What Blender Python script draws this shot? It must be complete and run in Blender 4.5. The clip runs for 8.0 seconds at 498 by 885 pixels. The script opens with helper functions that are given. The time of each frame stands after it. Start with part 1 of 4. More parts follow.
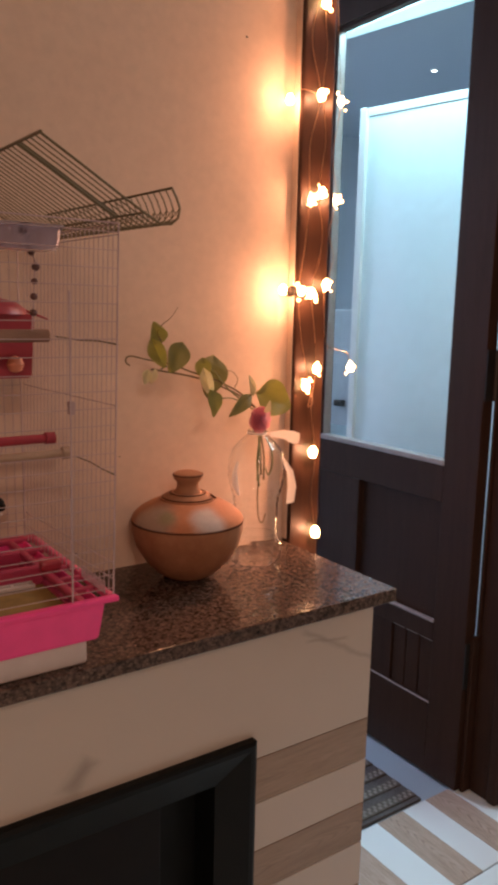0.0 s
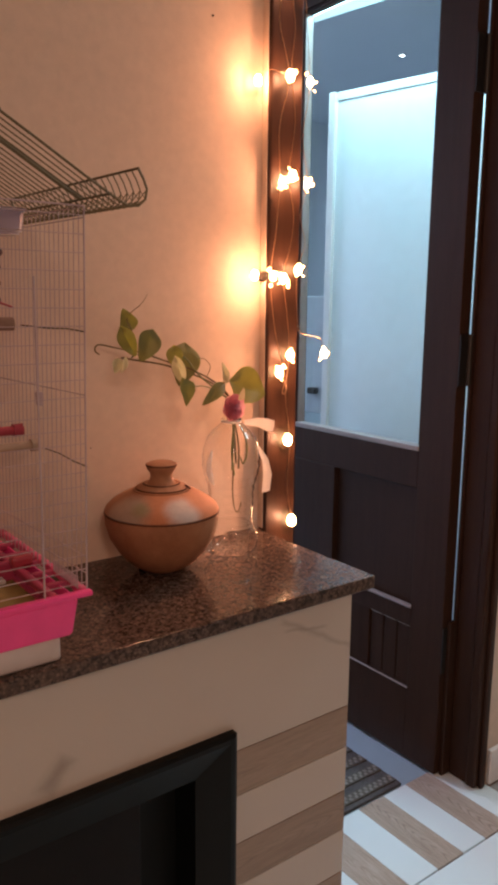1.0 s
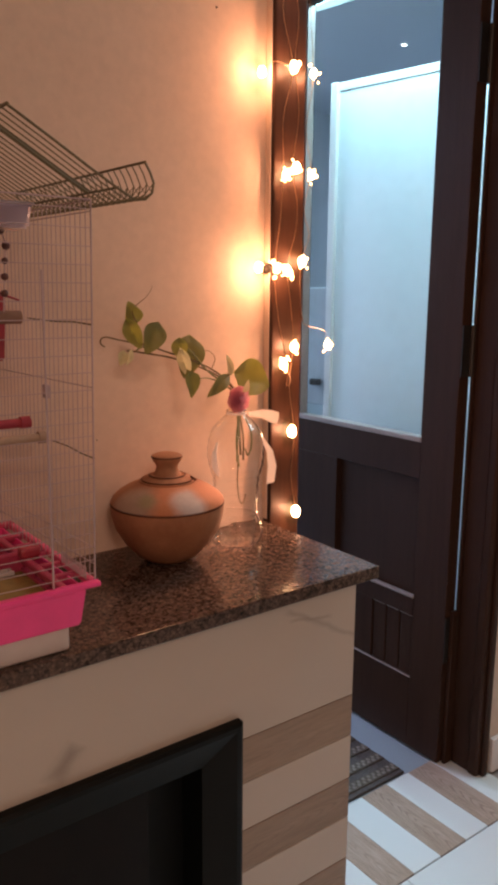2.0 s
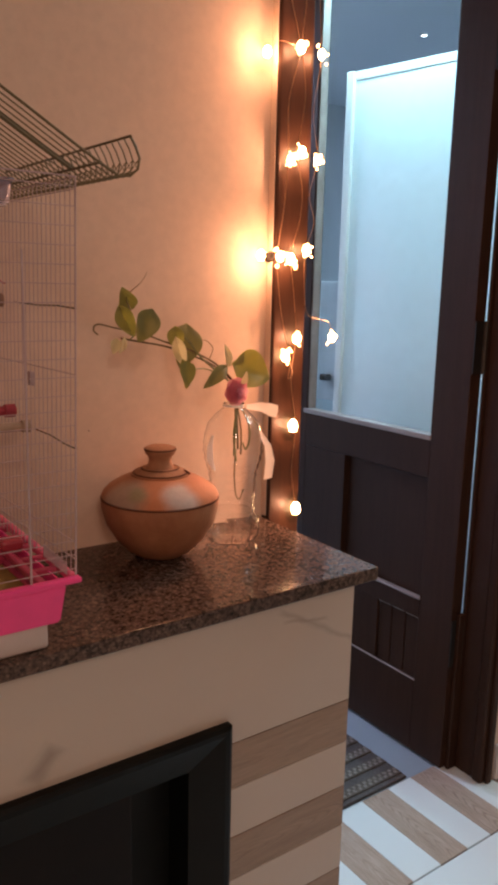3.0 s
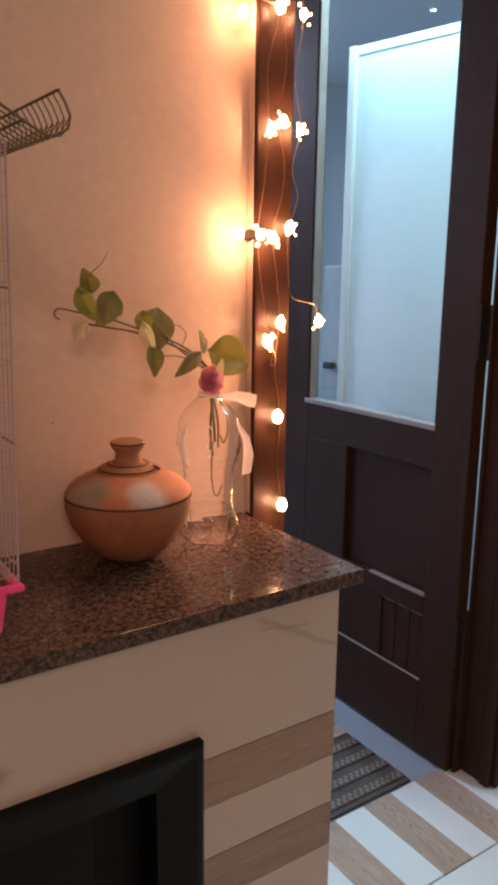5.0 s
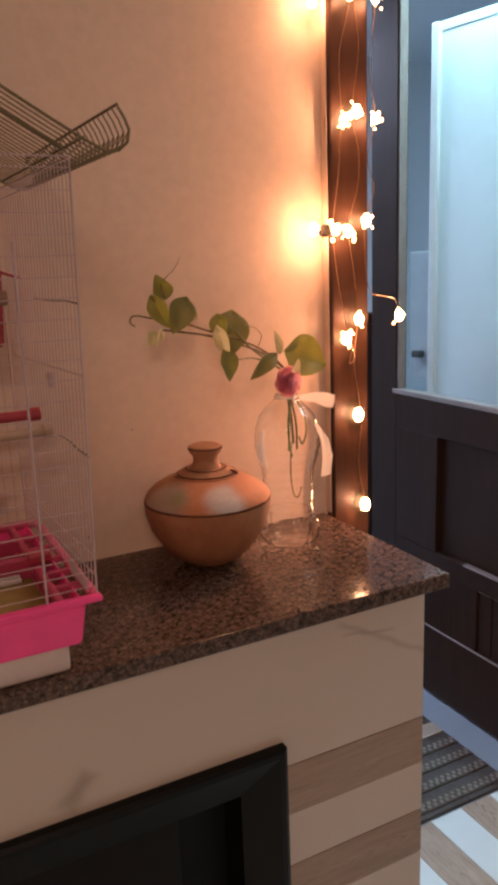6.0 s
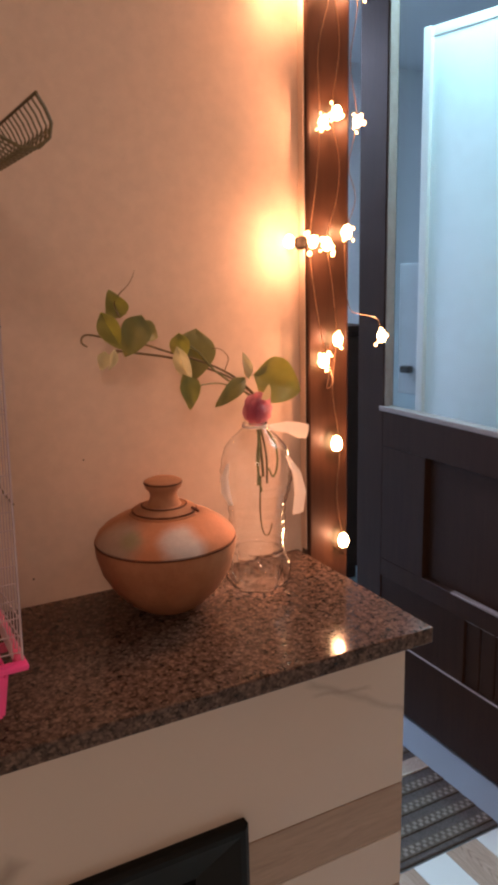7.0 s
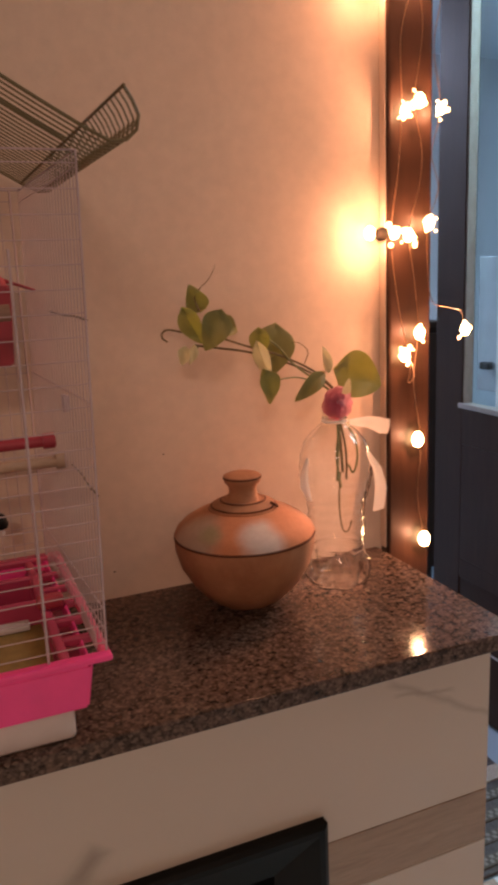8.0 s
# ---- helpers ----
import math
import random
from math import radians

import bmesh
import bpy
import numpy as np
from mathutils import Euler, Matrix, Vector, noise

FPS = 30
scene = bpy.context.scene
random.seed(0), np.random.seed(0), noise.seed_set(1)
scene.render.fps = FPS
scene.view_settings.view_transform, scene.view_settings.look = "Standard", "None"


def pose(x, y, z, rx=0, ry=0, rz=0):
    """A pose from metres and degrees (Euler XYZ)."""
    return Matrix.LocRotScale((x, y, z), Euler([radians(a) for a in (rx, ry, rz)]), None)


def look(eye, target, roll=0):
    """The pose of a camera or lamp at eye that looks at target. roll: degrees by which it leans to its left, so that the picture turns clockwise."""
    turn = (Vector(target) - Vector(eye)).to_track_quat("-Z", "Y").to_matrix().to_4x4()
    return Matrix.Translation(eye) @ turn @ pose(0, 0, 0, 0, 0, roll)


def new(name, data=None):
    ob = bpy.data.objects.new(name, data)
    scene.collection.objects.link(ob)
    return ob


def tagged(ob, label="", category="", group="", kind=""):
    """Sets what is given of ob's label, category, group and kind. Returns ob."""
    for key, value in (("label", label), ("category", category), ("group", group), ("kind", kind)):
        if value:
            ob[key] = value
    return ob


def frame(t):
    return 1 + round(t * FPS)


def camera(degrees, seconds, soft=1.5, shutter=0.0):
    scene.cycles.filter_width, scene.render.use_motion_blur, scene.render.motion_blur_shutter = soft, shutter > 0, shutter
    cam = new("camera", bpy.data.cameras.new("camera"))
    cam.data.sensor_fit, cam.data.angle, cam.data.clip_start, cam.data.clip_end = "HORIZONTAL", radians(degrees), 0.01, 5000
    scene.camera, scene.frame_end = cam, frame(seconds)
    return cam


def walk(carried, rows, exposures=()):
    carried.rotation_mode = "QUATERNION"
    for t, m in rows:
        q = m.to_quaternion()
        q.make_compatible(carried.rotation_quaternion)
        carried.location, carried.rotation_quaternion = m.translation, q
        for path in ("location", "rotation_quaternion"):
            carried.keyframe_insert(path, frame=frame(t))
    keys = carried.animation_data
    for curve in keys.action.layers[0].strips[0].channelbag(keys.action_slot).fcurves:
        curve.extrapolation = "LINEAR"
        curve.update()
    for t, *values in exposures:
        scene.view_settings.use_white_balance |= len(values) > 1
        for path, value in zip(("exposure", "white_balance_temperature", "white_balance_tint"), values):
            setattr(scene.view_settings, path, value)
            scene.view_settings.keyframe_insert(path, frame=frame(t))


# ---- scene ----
# camera and its way
PATH = [
    (0.0, 0.0899, 0.0411, 1.4009, -34.48, -9.70, -1.29),
    (0.5, 0.1001, 0.0529, 1.3990, -36.25, -9.99, -0.74),
    (1.0, 0.1008, 0.0570, 1.3949, -36.59, -10.42, -0.56),
    (1.5, 0.0953, 0.0579, 1.3916, -36.78, -10.63, -0.34),
    (2.0, 0.0918, 0.0545, 1.3969, -36.53, -11.08, -0.39),
    (3.5, 0.1774, 0.0885, 1.3805, -34.82, -11.58, -1.48),
    (4.0, 0.2075, 0.1027, 1.3794, -34.88, -11.85, -1.32),
    (5.5, 0.2489, 0.1072, 1.3721, -31.89, -12.93, 0.74),
    (6.0, 0.2672, 0.1109, 1.3898, -27.41, -13.00, 2.14),
    (6.5, 0.3104, 0.1378, 1.4046, -27.82, -12.50, 1.78),
    (7.0, 0.3501, 0.1938, 1.3996, -27.89, -12.53, 1.33),
    (7.5, 0.3497, 0.2015, 1.3960, -25.28, -12.58, 1.77),
    (8.0, 0.3435, 0.2041, 1.3924, -22.62, -12.40, 2.32),
]
cam = camera(36.2, 8.0, soft=3.8, shutter=0.5)
walk(cam, [(t, pose(x, y, z, 90 + pitch, roll, yaw)) for t, x, y, z, yaw, pitch, roll in PATH],
     exposures=[(0.0, 0.18), (8.0, 0.18)])

# levels and main lines of the plan (metres)
SHELF = 0.98          # top of the granite shelf
WALL = 1.154          # face of the painted wall behind the shelf
FACE = 0.884          # face of the tiled chimney breast
LEAF = 1.792          # face of the open door leaf

# ---- light ----
world = bpy.data.worlds.new("night")
world.use_nodes = True
world.node_tree.nodes["Background"].inputs[0].default_value = (0.02, 0.03, 0.05, 1)
world.node_tree.nodes["Background"].inputs[1].default_value = 0.2
scene.world = world


def lamp(name, kind, place, energy, colour, size=0.1, target=None, size_y=None):
    data = bpy.data.lights.new(name, kind)
    data.energy, data.color = energy, colour
    if kind == "AREA":
        data.size = size
        if size_y:
            data.shape, data.size_y = "RECTANGLE", size_y
    else:
        data.shadow_soft_size = size
    ob = new(name, data)
    ob.matrix_world = look(place, target or (place[0], place[1] + 0.001, 0))
    return ob


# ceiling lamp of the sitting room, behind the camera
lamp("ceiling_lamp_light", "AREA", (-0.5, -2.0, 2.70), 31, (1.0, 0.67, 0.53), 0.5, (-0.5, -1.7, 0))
# cold ceiling lamp of the sitting room, beside the door
lamp("cold_lamp_light", "AREA", (2.60, 0.85, 2.72), 17, (0.58, 0.86, 1.0), 0.8, (2.60, 0.851, 0))
# cold white batten over the partition and the lamp of the room beyond
lamp("batten_light", "AREA", (2.04, 1.95, 2.41), 13.5, (0.50, 0.86, 1.0), 0.9, (2.07, 1.95, 0), 0.03)
lamp("passage_lamp_light", "AREA", (1.2, 3.95, 2.56), 52, (0.66, 0.72, 1.0), 0.4, (1.2, 3.951, 0))

# warm bulbs of the string lights: x, y, z and share of the light
BULBS = [
    (0.915, 1.134, 1.757, 0.75), (0.975, 1.123, 1.772, 1.0), (1.018, 1.122, 1.769, 0.5),
    (0.961, 1.123, 1.597, 0.6), (0.984, 1.123, 1.611, 0.9), (1.017, 1.122, 1.602, 0.5),
    (0.912, 1.134, 1.441, 0.75), (0.944, 1.123, 1.440, 0.6), (0.967, 1.123, 1.437, 0.8), (1.000, 1.122, 1.453, 0.9),
    (0.986, 1.123, 1.302, 0.9), (0.962, 1.123, 1.272, 1.0), (1.052, 1.105, 1.304, 0.8),
    (0.985, 1.124, 1.146, 1.3), (0.998, 1.124, 0.990, 1.3), (0.978, 1.123, 1.920, 1.0), (0.965, 1.123, 2.08, 1.0),
]
for x, y, z, share in BULBS:
    lamp("string_light_glow", "POINT", (x, y - 0.0105, z), 0.56 * share, (1.0, 0.41, 0.22), 0.003)


# ---- materials ----
def node_mat(name):
    m = bpy.data.materials.new(name)
    m.use_nodes = True
    return m, m.node_tree.nodes, m.node_tree.links, m.node_tree.nodes["Principled BSDF"]


def coords(nodes, links, scale=(1, 1, 1), space="Object"):
    tc, mp = nodes.new("ShaderNodeTexCoord"), nodes.new("ShaderNodeMapping")
    mp.inputs["Scale"].default_value = scale
    links.new(tc.outputs[space], mp.inputs["Vector"])
    return mp.outputs["Vector"]


def noise_tex(nodes, links, vec, scale, detail=4.0, rough=0.6):
    n = nodes.new("ShaderNodeTexNoise")
    n.inputs["Scale"].default_value, n.inputs["Detail"].default_value, n.inputs["Roughness"].default_value = scale, detail, rough
    links.new(vec, n.inputs["Vector"])
    return n.outputs["Fac"]


def ramp(nodes, links, fac, stops):
    r = nodes.new("ShaderNodeValToRGB")
    el = r.color_ramp.elements
    while len(el) < len(stops):
        el.new(0.5)
    for e, (p, col) in zip(el, stops):
        e.position, e.color = p, (*col, 1)
    links.new(fac, r.inputs["Fac"])
    return r.outputs["Color"]


def mix(nodes, links, fac, a, b, blend="MIX"):
    m = nodes.new("ShaderNodeMix")
    m.data_type, m.blend_type = "RGBA", blend
    for sock, v in ((m.inputs[0], fac), (m.inputs[6], a), (m.inputs[7], b)):
        if isinstance(v, (int, float)):
            sock.default_value = v
        elif isinstance(v, tuple):
            sock.default_value = (*v, 1)
        else:
            links.new(v, sock)
    return m.outputs[2]


def bump(nodes, links, bsdf, height, strength, distance):
    b = nodes.new("ShaderNodeBump")
    b.inputs["Strength"].default_value, b.inputs["Distance"].default_value = strength, distance
    links.new(height, b.inputs["Height"])
    links.new(b.outputs["Normal"], bsdf.inputs["Normal"])


def plain(name, col, rough=0.5, metal=0.0, vary=0.12, scale=30.0, relief=0.15, spec=0.5, stretch=(1, 1, 1), coat=0.0):
    """A surface of one colour with fine and coarse variation and a little relief."""
    m, n, l, b = node_mat(name)
    vec = coords(n, l, stretch)
    fine, coarse = noise_tex(n, l, vec, scale, 5), noise_tex(n, l, vec, scale / 9, 3)
    dark, light = tuple(c * (1 - vary) for c in col), tuple(min(1, c * (1 + vary)) for c in col)
    c1 = ramp(n, l, fine, [(0.3, dark), (0.7, light)])
    c2 = ramp(n, l, coarse, [(0.3, tuple(1 - vary for _ in col)), (0.7, (1, 1, 1))])
    l.new(mix(n, l, 0.8, c1, c2, "MULTIPLY"), b.inputs["Base Color"])
    l.new(ramp(n, l, coarse, [(0.3, (rough * 0.8,) * 3), (0.7, (min(1, rough * 1.2),) * 3)]), b.inputs["Roughness"])
    b.inputs["Metallic"].default_value, b.inputs["Specular IOR Level"].default_value = metal, spec
    b.inputs["Coat Weight"].default_value = coat
    if relief:
        bump(n, l, b, fine, relief, 0.002)
    return m


def wood(name, dark, light, rough, along=(1, 1, 1), scale=9.0, coat=0.0, island=False, spec=0.5):
    """Grain drawn out along one axis, with broader figure and fine pores."""
    m, n, l, b = node_mat(name)
    vec = coords(n, l, along)
    if island:
        info = n.new("ShaderNodeObjectInfo")
        off = n.new("ShaderNodeVectorMath")
        off.operation = "MULTIPLY_ADD"
        l.new(info.outputs["Random"], off.inputs[0])
        off.inputs[1].default_value = (31, 17, 23)
        l.new(vec, off.inputs[2])
        vec = off.outputs[0]
    broad, fine = noise_tex(n, l, vec, scale, 6, 0.65), noise_tex(n, l, vec, scale * 7, 4, 0.7)
    w = n.new("ShaderNodeTexWave")
    w.inputs["Scale"].default_value, w.inputs["Distortion"].default_value, w.inputs["Detail"].default_value = scale * 0.35, 7.0, 3.0
    l.new(vec, w.inputs["Vector"])
    c1 = ramp(n, l, broad, [(0.32, dark), (0.68, light)])
    c2 = ramp(n, l, w.outputs["Fac"], [(0.1, tuple(c * 0.72 for c in light)), (0.6, light)])
    c3 = mix(n, l, 0.45, c1, c2)
    l.new(mix(n, l, 0.35, c3, ramp(n, l, fine, [(0.35, tuple(c * 0.6 for c in light)), (0.65, light)])), b.inputs["Base Color"])
    b.inputs["Roughness"].default_value, b.inputs["Coat Weight"].default_value, b.inputs["Coat Roughness"].default_value = rough, coat, 0.2
    b.inputs["Specular IOR Level"].default_value = spec
    bump(n, l, b, fine, 0.2, 0.001)
    return m


def cathedral(name, dark, light, rough, along, across):
    """Printed wood: straight grain at the sides of a board, pointed arches in its middle."""
    m, n, l, b = node_mat(name)
    world_vec = coords(n, l)
    info = n.new("ShaderNodeObjectInfo")
    sep, local = n.new("ShaderNodeSeparateXYZ"), n.new("ShaderNodeSeparateXYZ")
    l.new(world_vec, sep.inputs[0])
    l.new(coords(n, l, (1, 1, 1), "Generated"), local.inputs[0])

    def calc(op, *vals):
        node = n.new("ShaderNodeMath")
        node.operation = op
        for sock, v in zip(node.inputs, vals):
            if isinstance(v, (int, float)):
                sock.default_value = v
            else:
                l.new(v, sock)
        return node.outputs[0]

    stretch = [30.0, 30.0, 30.0]
    stretch[along] = 3.0
    shift = n.new("ShaderNodeVectorMath")
    shift.operation = "MULTIPLY_ADD"
    l.new(info.outputs["Random"], shift.inputs[0])
    shift.inputs[1].default_value = (37, 19, 29)
    l.new(coords(n, l, tuple(stretch)), shift.inputs[2])
    fine, broad = noise_tex(n, l, shift.outputs[0], 4.0, 6, 0.7), noise_tex(n, l, shift.outputs[0], 0.35, 4)
    off = calc("SUBTRACT", local.outputs[across], calc("MULTIPLY_ADD", broad, 0.5, 0.25))
    arch = calc("MULTIPLY_ADD", calc("MULTIPLY", off, off), 5.5, calc("MULTIPLY", sep.outputs[along], 3.2))
    arch = calc("ADD", arch, calc("MULTIPLY_ADD", broad, 0.8, calc("MULTIPLY", info.outputs["Random"], 3.0)))
    rings = calc("FRACT", calc("MULTIPLY", calc("MULTIPLY_ADD", fine, 0.06, arch), 9.0))
    line = ramp(n, l, rings, [(0.0, (0.8, 0.8, 0.8)), (0.3, (0.15, 0.15, 0.15)), (0.8, (0.05, 0.05, 0.05)), (1.0, (0.8, 0.8, 0.8))])
    base = ramp(n, l, fine, [(0.3, tuple(0.55 * a + 0.45 * c for a, c in zip(dark, light))), (0.7, light)])
    patch = ramp(n, l, broad, [(0.38, (0.18, 0.18, 0.18)), (0.62, (1, 1, 1))])
    l.new(mix(n, l, mix(n, l, 1.0, line, patch, "MULTIPLY"), base, dark), b.inputs["Base Color"])
    b.inputs["Roughness"].default_value = rough
    bump(n, l, b, fine, 0.1, 0.0006)
    return m


def streak_mask(n, l, vec, p, q, width):
    """A soft band on the x-z face from p to q, broken up by noise."""
    sep = n.new("ShaderNodeSeparateXYZ")
    l.new(vec, sep.inputs[0])
    length = math.hypot(q[0] - p[0], q[1] - p[1])
    ux, uz = (q[0] - p[0]) / length, (q[1] - p[1]) / length

    def calc(op, a, b, c=0.0):
        m = n.new("ShaderNodeMath")
        m.operation = op
        for sock, v in zip(m.inputs, (a, b, c)):
            if isinstance(v, float):
                sock.default_value = v
            else:
                l.new(v, sock)
        return m.outputs[0]

    dx, dz = calc("SUBTRACT", sep.outputs[0], float(p[0])), calc("SUBTRACT", sep.outputs[2], float(p[1]))
    along = calc("MULTIPLY_ADD", dx, ux, calc("MULTIPLY", dz, uz))
    off = calc("MULTIPLY_ADD", dx, -uz, calc("MULTIPLY", dz, ux))
    wav = calc("MULTIPLY_ADD", noise_tex(n, l, vec, 14, 4), 0.024, -0.012)
    far = calc("ABSOLUTE", calc("ADD", off, wav), 0.0)
    band = calc("SUBTRACT", 1.0, calc("DIVIDE", far, float(width)))
    past = calc("SUBTRACT", calc("ABSOLUTE", calc("SUBTRACT", along, length / 2), 0.0), length / 2)
    ends = calc("SUBTRACT", 1.0, calc("MULTIPLY", past, 60.0))
    both = calc("MINIMUM", calc("MAXIMUM", band, 0.0), calc("MAXIMUM", ends, 0.0))
    return calc("MULTIPLY", calc("MINIMUM", both, 1.0), 0.5)


def marble(name, base, vein, rough=0.25, scale=1.6, streaks=(), faint=0.0):
    m, n, l, b = node_mat(name)
    vec = coords(n, l, (1, 1, 1.6))
    big = n.new("ShaderNodeTexNoise")
    big.inputs["Scale"].default_value, big.inputs["Detail"].default_value, big.inputs["Distortion"].default_value = scale, 7, 1.2
    l.new(vec, big.inputs["Vector"])
    line = ramp(n, l, big.outputs["Fac"], [(0.475, (0, 0, 0)), (0.497, (1, 1, 1)), (0.503, (1, 1, 1)), (0.53, (0, 0, 0))])
    fac = mix(n, l, 1.0, line, (faint, faint, faint), "MULTIPLY")
    cloud = ramp(n, l, noise_tex(n, l, vec, scale * 4, 5), [(0.25, tuple(c * 0.95 for c in base)), (0.75, base)])
    col = mix(n, l, fac, cloud, vein)
    for p, q, width in streaks:
        col = mix(n, l, streak_mask(n, l, coords(n, l), p, q, width), col, vein)
    l.new(col, b.inputs["Base Color"])
    l.new(ramp(n, l, noise_tex(n, l, vec, 18, 3), [(0.2, (rough * 0.96,) * 3), (0.8, (rough * 1.06,) * 3)]), b.inputs["Roughness"])
    return m


def granite(name):
    m, n, l, b = node_mat(name)
    vec = coords(n, l)
    v = n.new("ShaderNodeTexVoronoi")
    v.inputs["Scale"].default_value = 330.0
    l.new(vec, v.inputs["Vector"])
    grain = ramp(n, l, v.outputs["Color"], [(0.15, (0.007, 0.005, 0.004)), (0.45, (0.027, 0.0165, 0.012)), (0.66, (0.100, 0.064, 0.047)), (0.92, (0.205, 0.138, 0.104))])
    clot = ramp(n, l, noise_tex(n, l, vec, 105, 4, 0.7), [(0.38, (0.018, 0.011, 0.008)), (0.60, (0.165, 0.105, 0.077))])
    col = mix(n, l, 0.5, grain, clot)
    cloud = ramp(n, l, noise_tex(n, l, vec, 9, 4), [(0.3, (0.7, 0.7, 0.7)), (0.7, (1, 1, 1))])
    l.new(mix(n, l, 0.8, col, cloud, "MULTIPLY"), b.inputs["Base Color"])
    l.new(ramp(n, l, noise_tex(n, l, vec, 40, 3), [(0.3, (0.07, 0.07, 0.07)), (0.7, (0.14, 0.14, 0.14))]), b.inputs["Roughness"])
    b.inputs["Specular IOR Level"].default_value = 0.25
    return m


def glass(name, col, rough=0.0, ior=1.45):
    m, n, l, b = node_mat(name)
    b.inputs["Base Color"].default_value = (*col, 1)
    b.inputs["Transmission Weight"].default_value = 1.0
    b.inputs["Roughness"].default_value, b.inputs["IOR"].default_value = rough, ior
    return m


def glow(name, col, strength):
    m, n, l, b = node_mat(name)
    b.inputs["Base Color"].default_value = (*col, 1)
    b.inputs["Emission Color"].default_value = (*col, 1)
    b.inputs["Emission Strength"].default_value = strength
    return m


def leafy(name, col, pale):
    m, n, l, b = node_mat(name)
    vec = coords(n, l, (1, 1, 1), "Generated")
    f = noise_tex(n, l, vec, 5, 4)
    l.new(ramp(n, l, f, [(0.3, col), (0.75, pale)]), b.inputs["Base Color"])
    b.inputs["Roughness"].default_value = 0.45
    tr = n.new("ShaderNodeBsdfTranslucent")
    tr.inputs["Color"].default_value = (*tuple(min(1, c * 2.2) for c in pale), 1)
    ms = n.new("ShaderNodeMixShader")
    ms.inputs[0].default_value = 0.45
    l.new(b.outputs[0], ms.inputs[1])
    l.new(tr.outputs[0], ms.inputs[2])
    l.new(ms.outputs[0], n["Material Output"].inputs[0])
    bump(n, l, b, f, 0.2, 0.002)
    return m


PAINT = plain("cream_wall_paint", (0.62, 0.48, 0.375), 0.7, vary=0.05, scale=60, relief=0.12)
COLD_PAINT = plain("white_wall_paint", (0.72, 0.76, 0.78), 0.6, vary=0.04, scale=40, relief=0.1)
COLD_PANEL = plain("white_panel", (0.80, 0.86, 0.88), 0.35, vary=0.03, scale=30, relief=0.05)
CEILING = plain("ceiling_paint", (0.75, 0.73, 0.70), 0.8, vary=0.04)
GRANITE = granite("brown_granite")
MARBLE = marble("white_marble_tile", (0.49, 0.43, 0.365), (0.25, 0.205, 0.165), 0.3, 1.3, (((0.79, 0.920), (0.93, 0.846), 0.007), ((0.414, 0.800), (0.432, 0.824), 0.022), ((0.420, 0.806), (0.433, 0.823), 0.014), ((0.80, 0.905), (0.86, 0.895), 0.004)))
FLOOR_WHITE = marble("white_floor_tile", (0.66, 0.745, 0.75), (0.56, 0.59, 0.59), 0.16, 1.1)
FLOOR_GREY = marble("grey_floor_marble", (0.28, 0.36, 0.42), (0.25, 0.26, 0.28), 0.3, 1.4)
GROUT = plain("grout", (0.30, 0.28, 0.26), 0.9)
TILE_WOOD = cathedral("wood_look_wall_tile", (0.15, 0.100, 0.066), (0.35, 0.255, 0.182), 0.4, 0, 2)
FLOOR_WOOD = cathedral("wood_look_floor_tile", (0.17, 0.12, 0.085), (0.49, 0.40, 0.325), 0.25, 1, 0)
DOOR_WOOD = wood("dark_stained_door_wood", (0.021, 0.0090, 0.0050), (0.046, 0.0215, 0.0125), 0.42, (10, 10, 1.0), 7, spec=0.16)
# pale door wood: light caught on edges and beads is in its colour
LIT_EDGE = wood("lit_door_edge", (0.22, 0.175, 0.155), (0.36, 0.30, 0.275), 0.3, (3, 1, 3), 12, coat=0.3)
BLACK_FRAME = plain("black_lacquer", (0.0035, 0.004, 0.0035), 0.5, vary=0.2, relief=0.05, spec=0.18)
BLACK_PANEL = plain("black_panel", (0.006, 0.0045, 0.004), 0.5, vary=0.2, relief=0.03, spec=0.15)
PANE_GLASS = glass("pane_glass", (0.84, 0.95, 0.975), 0.012, 1.3)
STEEL = plain("dark_hinge_steel", (0.05, 0.045, 0.04), 0.45, 0.8)
PLATE = plain("blue_grey_plate", (0.40, 0.45, 0.48), 0.45, vary=0.08, relief=0.03)
SKIRT = plain("white_skirting", (0.75, 0.72, 0.70), 0.4, vary=0.04)


# ---- building helpers ----
def mesh_ob(name, bm, material, parent=None, smooth=False):
    me = bpy.data.meshes.new(name)
    bmesh.ops.recalc_face_normals(bm, faces=bm.faces)
    bm.to_mesh(me)
    bm.free()
    if smooth:
        me.polygons.foreach_set("use_smooth", [True] * len(me.polygons))
        me.set_sharp_from_angle(angle=radians(40))
    me.materials.append(material)
    ob = new(name, me)
    if parent:
        ob.parent = parent
    return ob


def part(name, bm, material, parent, label="", smooth=False):
    ob = mesh_ob(name, bm, material, parent, smooth)
    return tagged(ob, label) if label else ob


def thing(name, label, category, group="", kind=""):
    return tagged(new(name), label, category, group, kind)


def add_box(bm, lo, hi, bevel=0.0, segments=2):
    """An axis-aligned block from lo to hi, its edges rounded by bevel."""
    made = bmesh.ops.create_cube(bm, size=1.0, matrix=Matrix.Translation([(a + b) / 2 for a, b in zip(lo, hi)]) @ Matrix.Diagonal([b - a for a, b in zip(lo, hi)] + [1]))
    if bevel:
        edges = {e for v in made["verts"] for e in v.link_edges}
        bmesh.ops.bevel(bm, geom=list(edges), offset=bevel, segments=segments, affect="EDGES", profile=0.5)
    return bm


def box(lo, hi, bevel=0.0, segments=2):
    return add_box(bmesh.new(), lo, hi, bevel, segments)


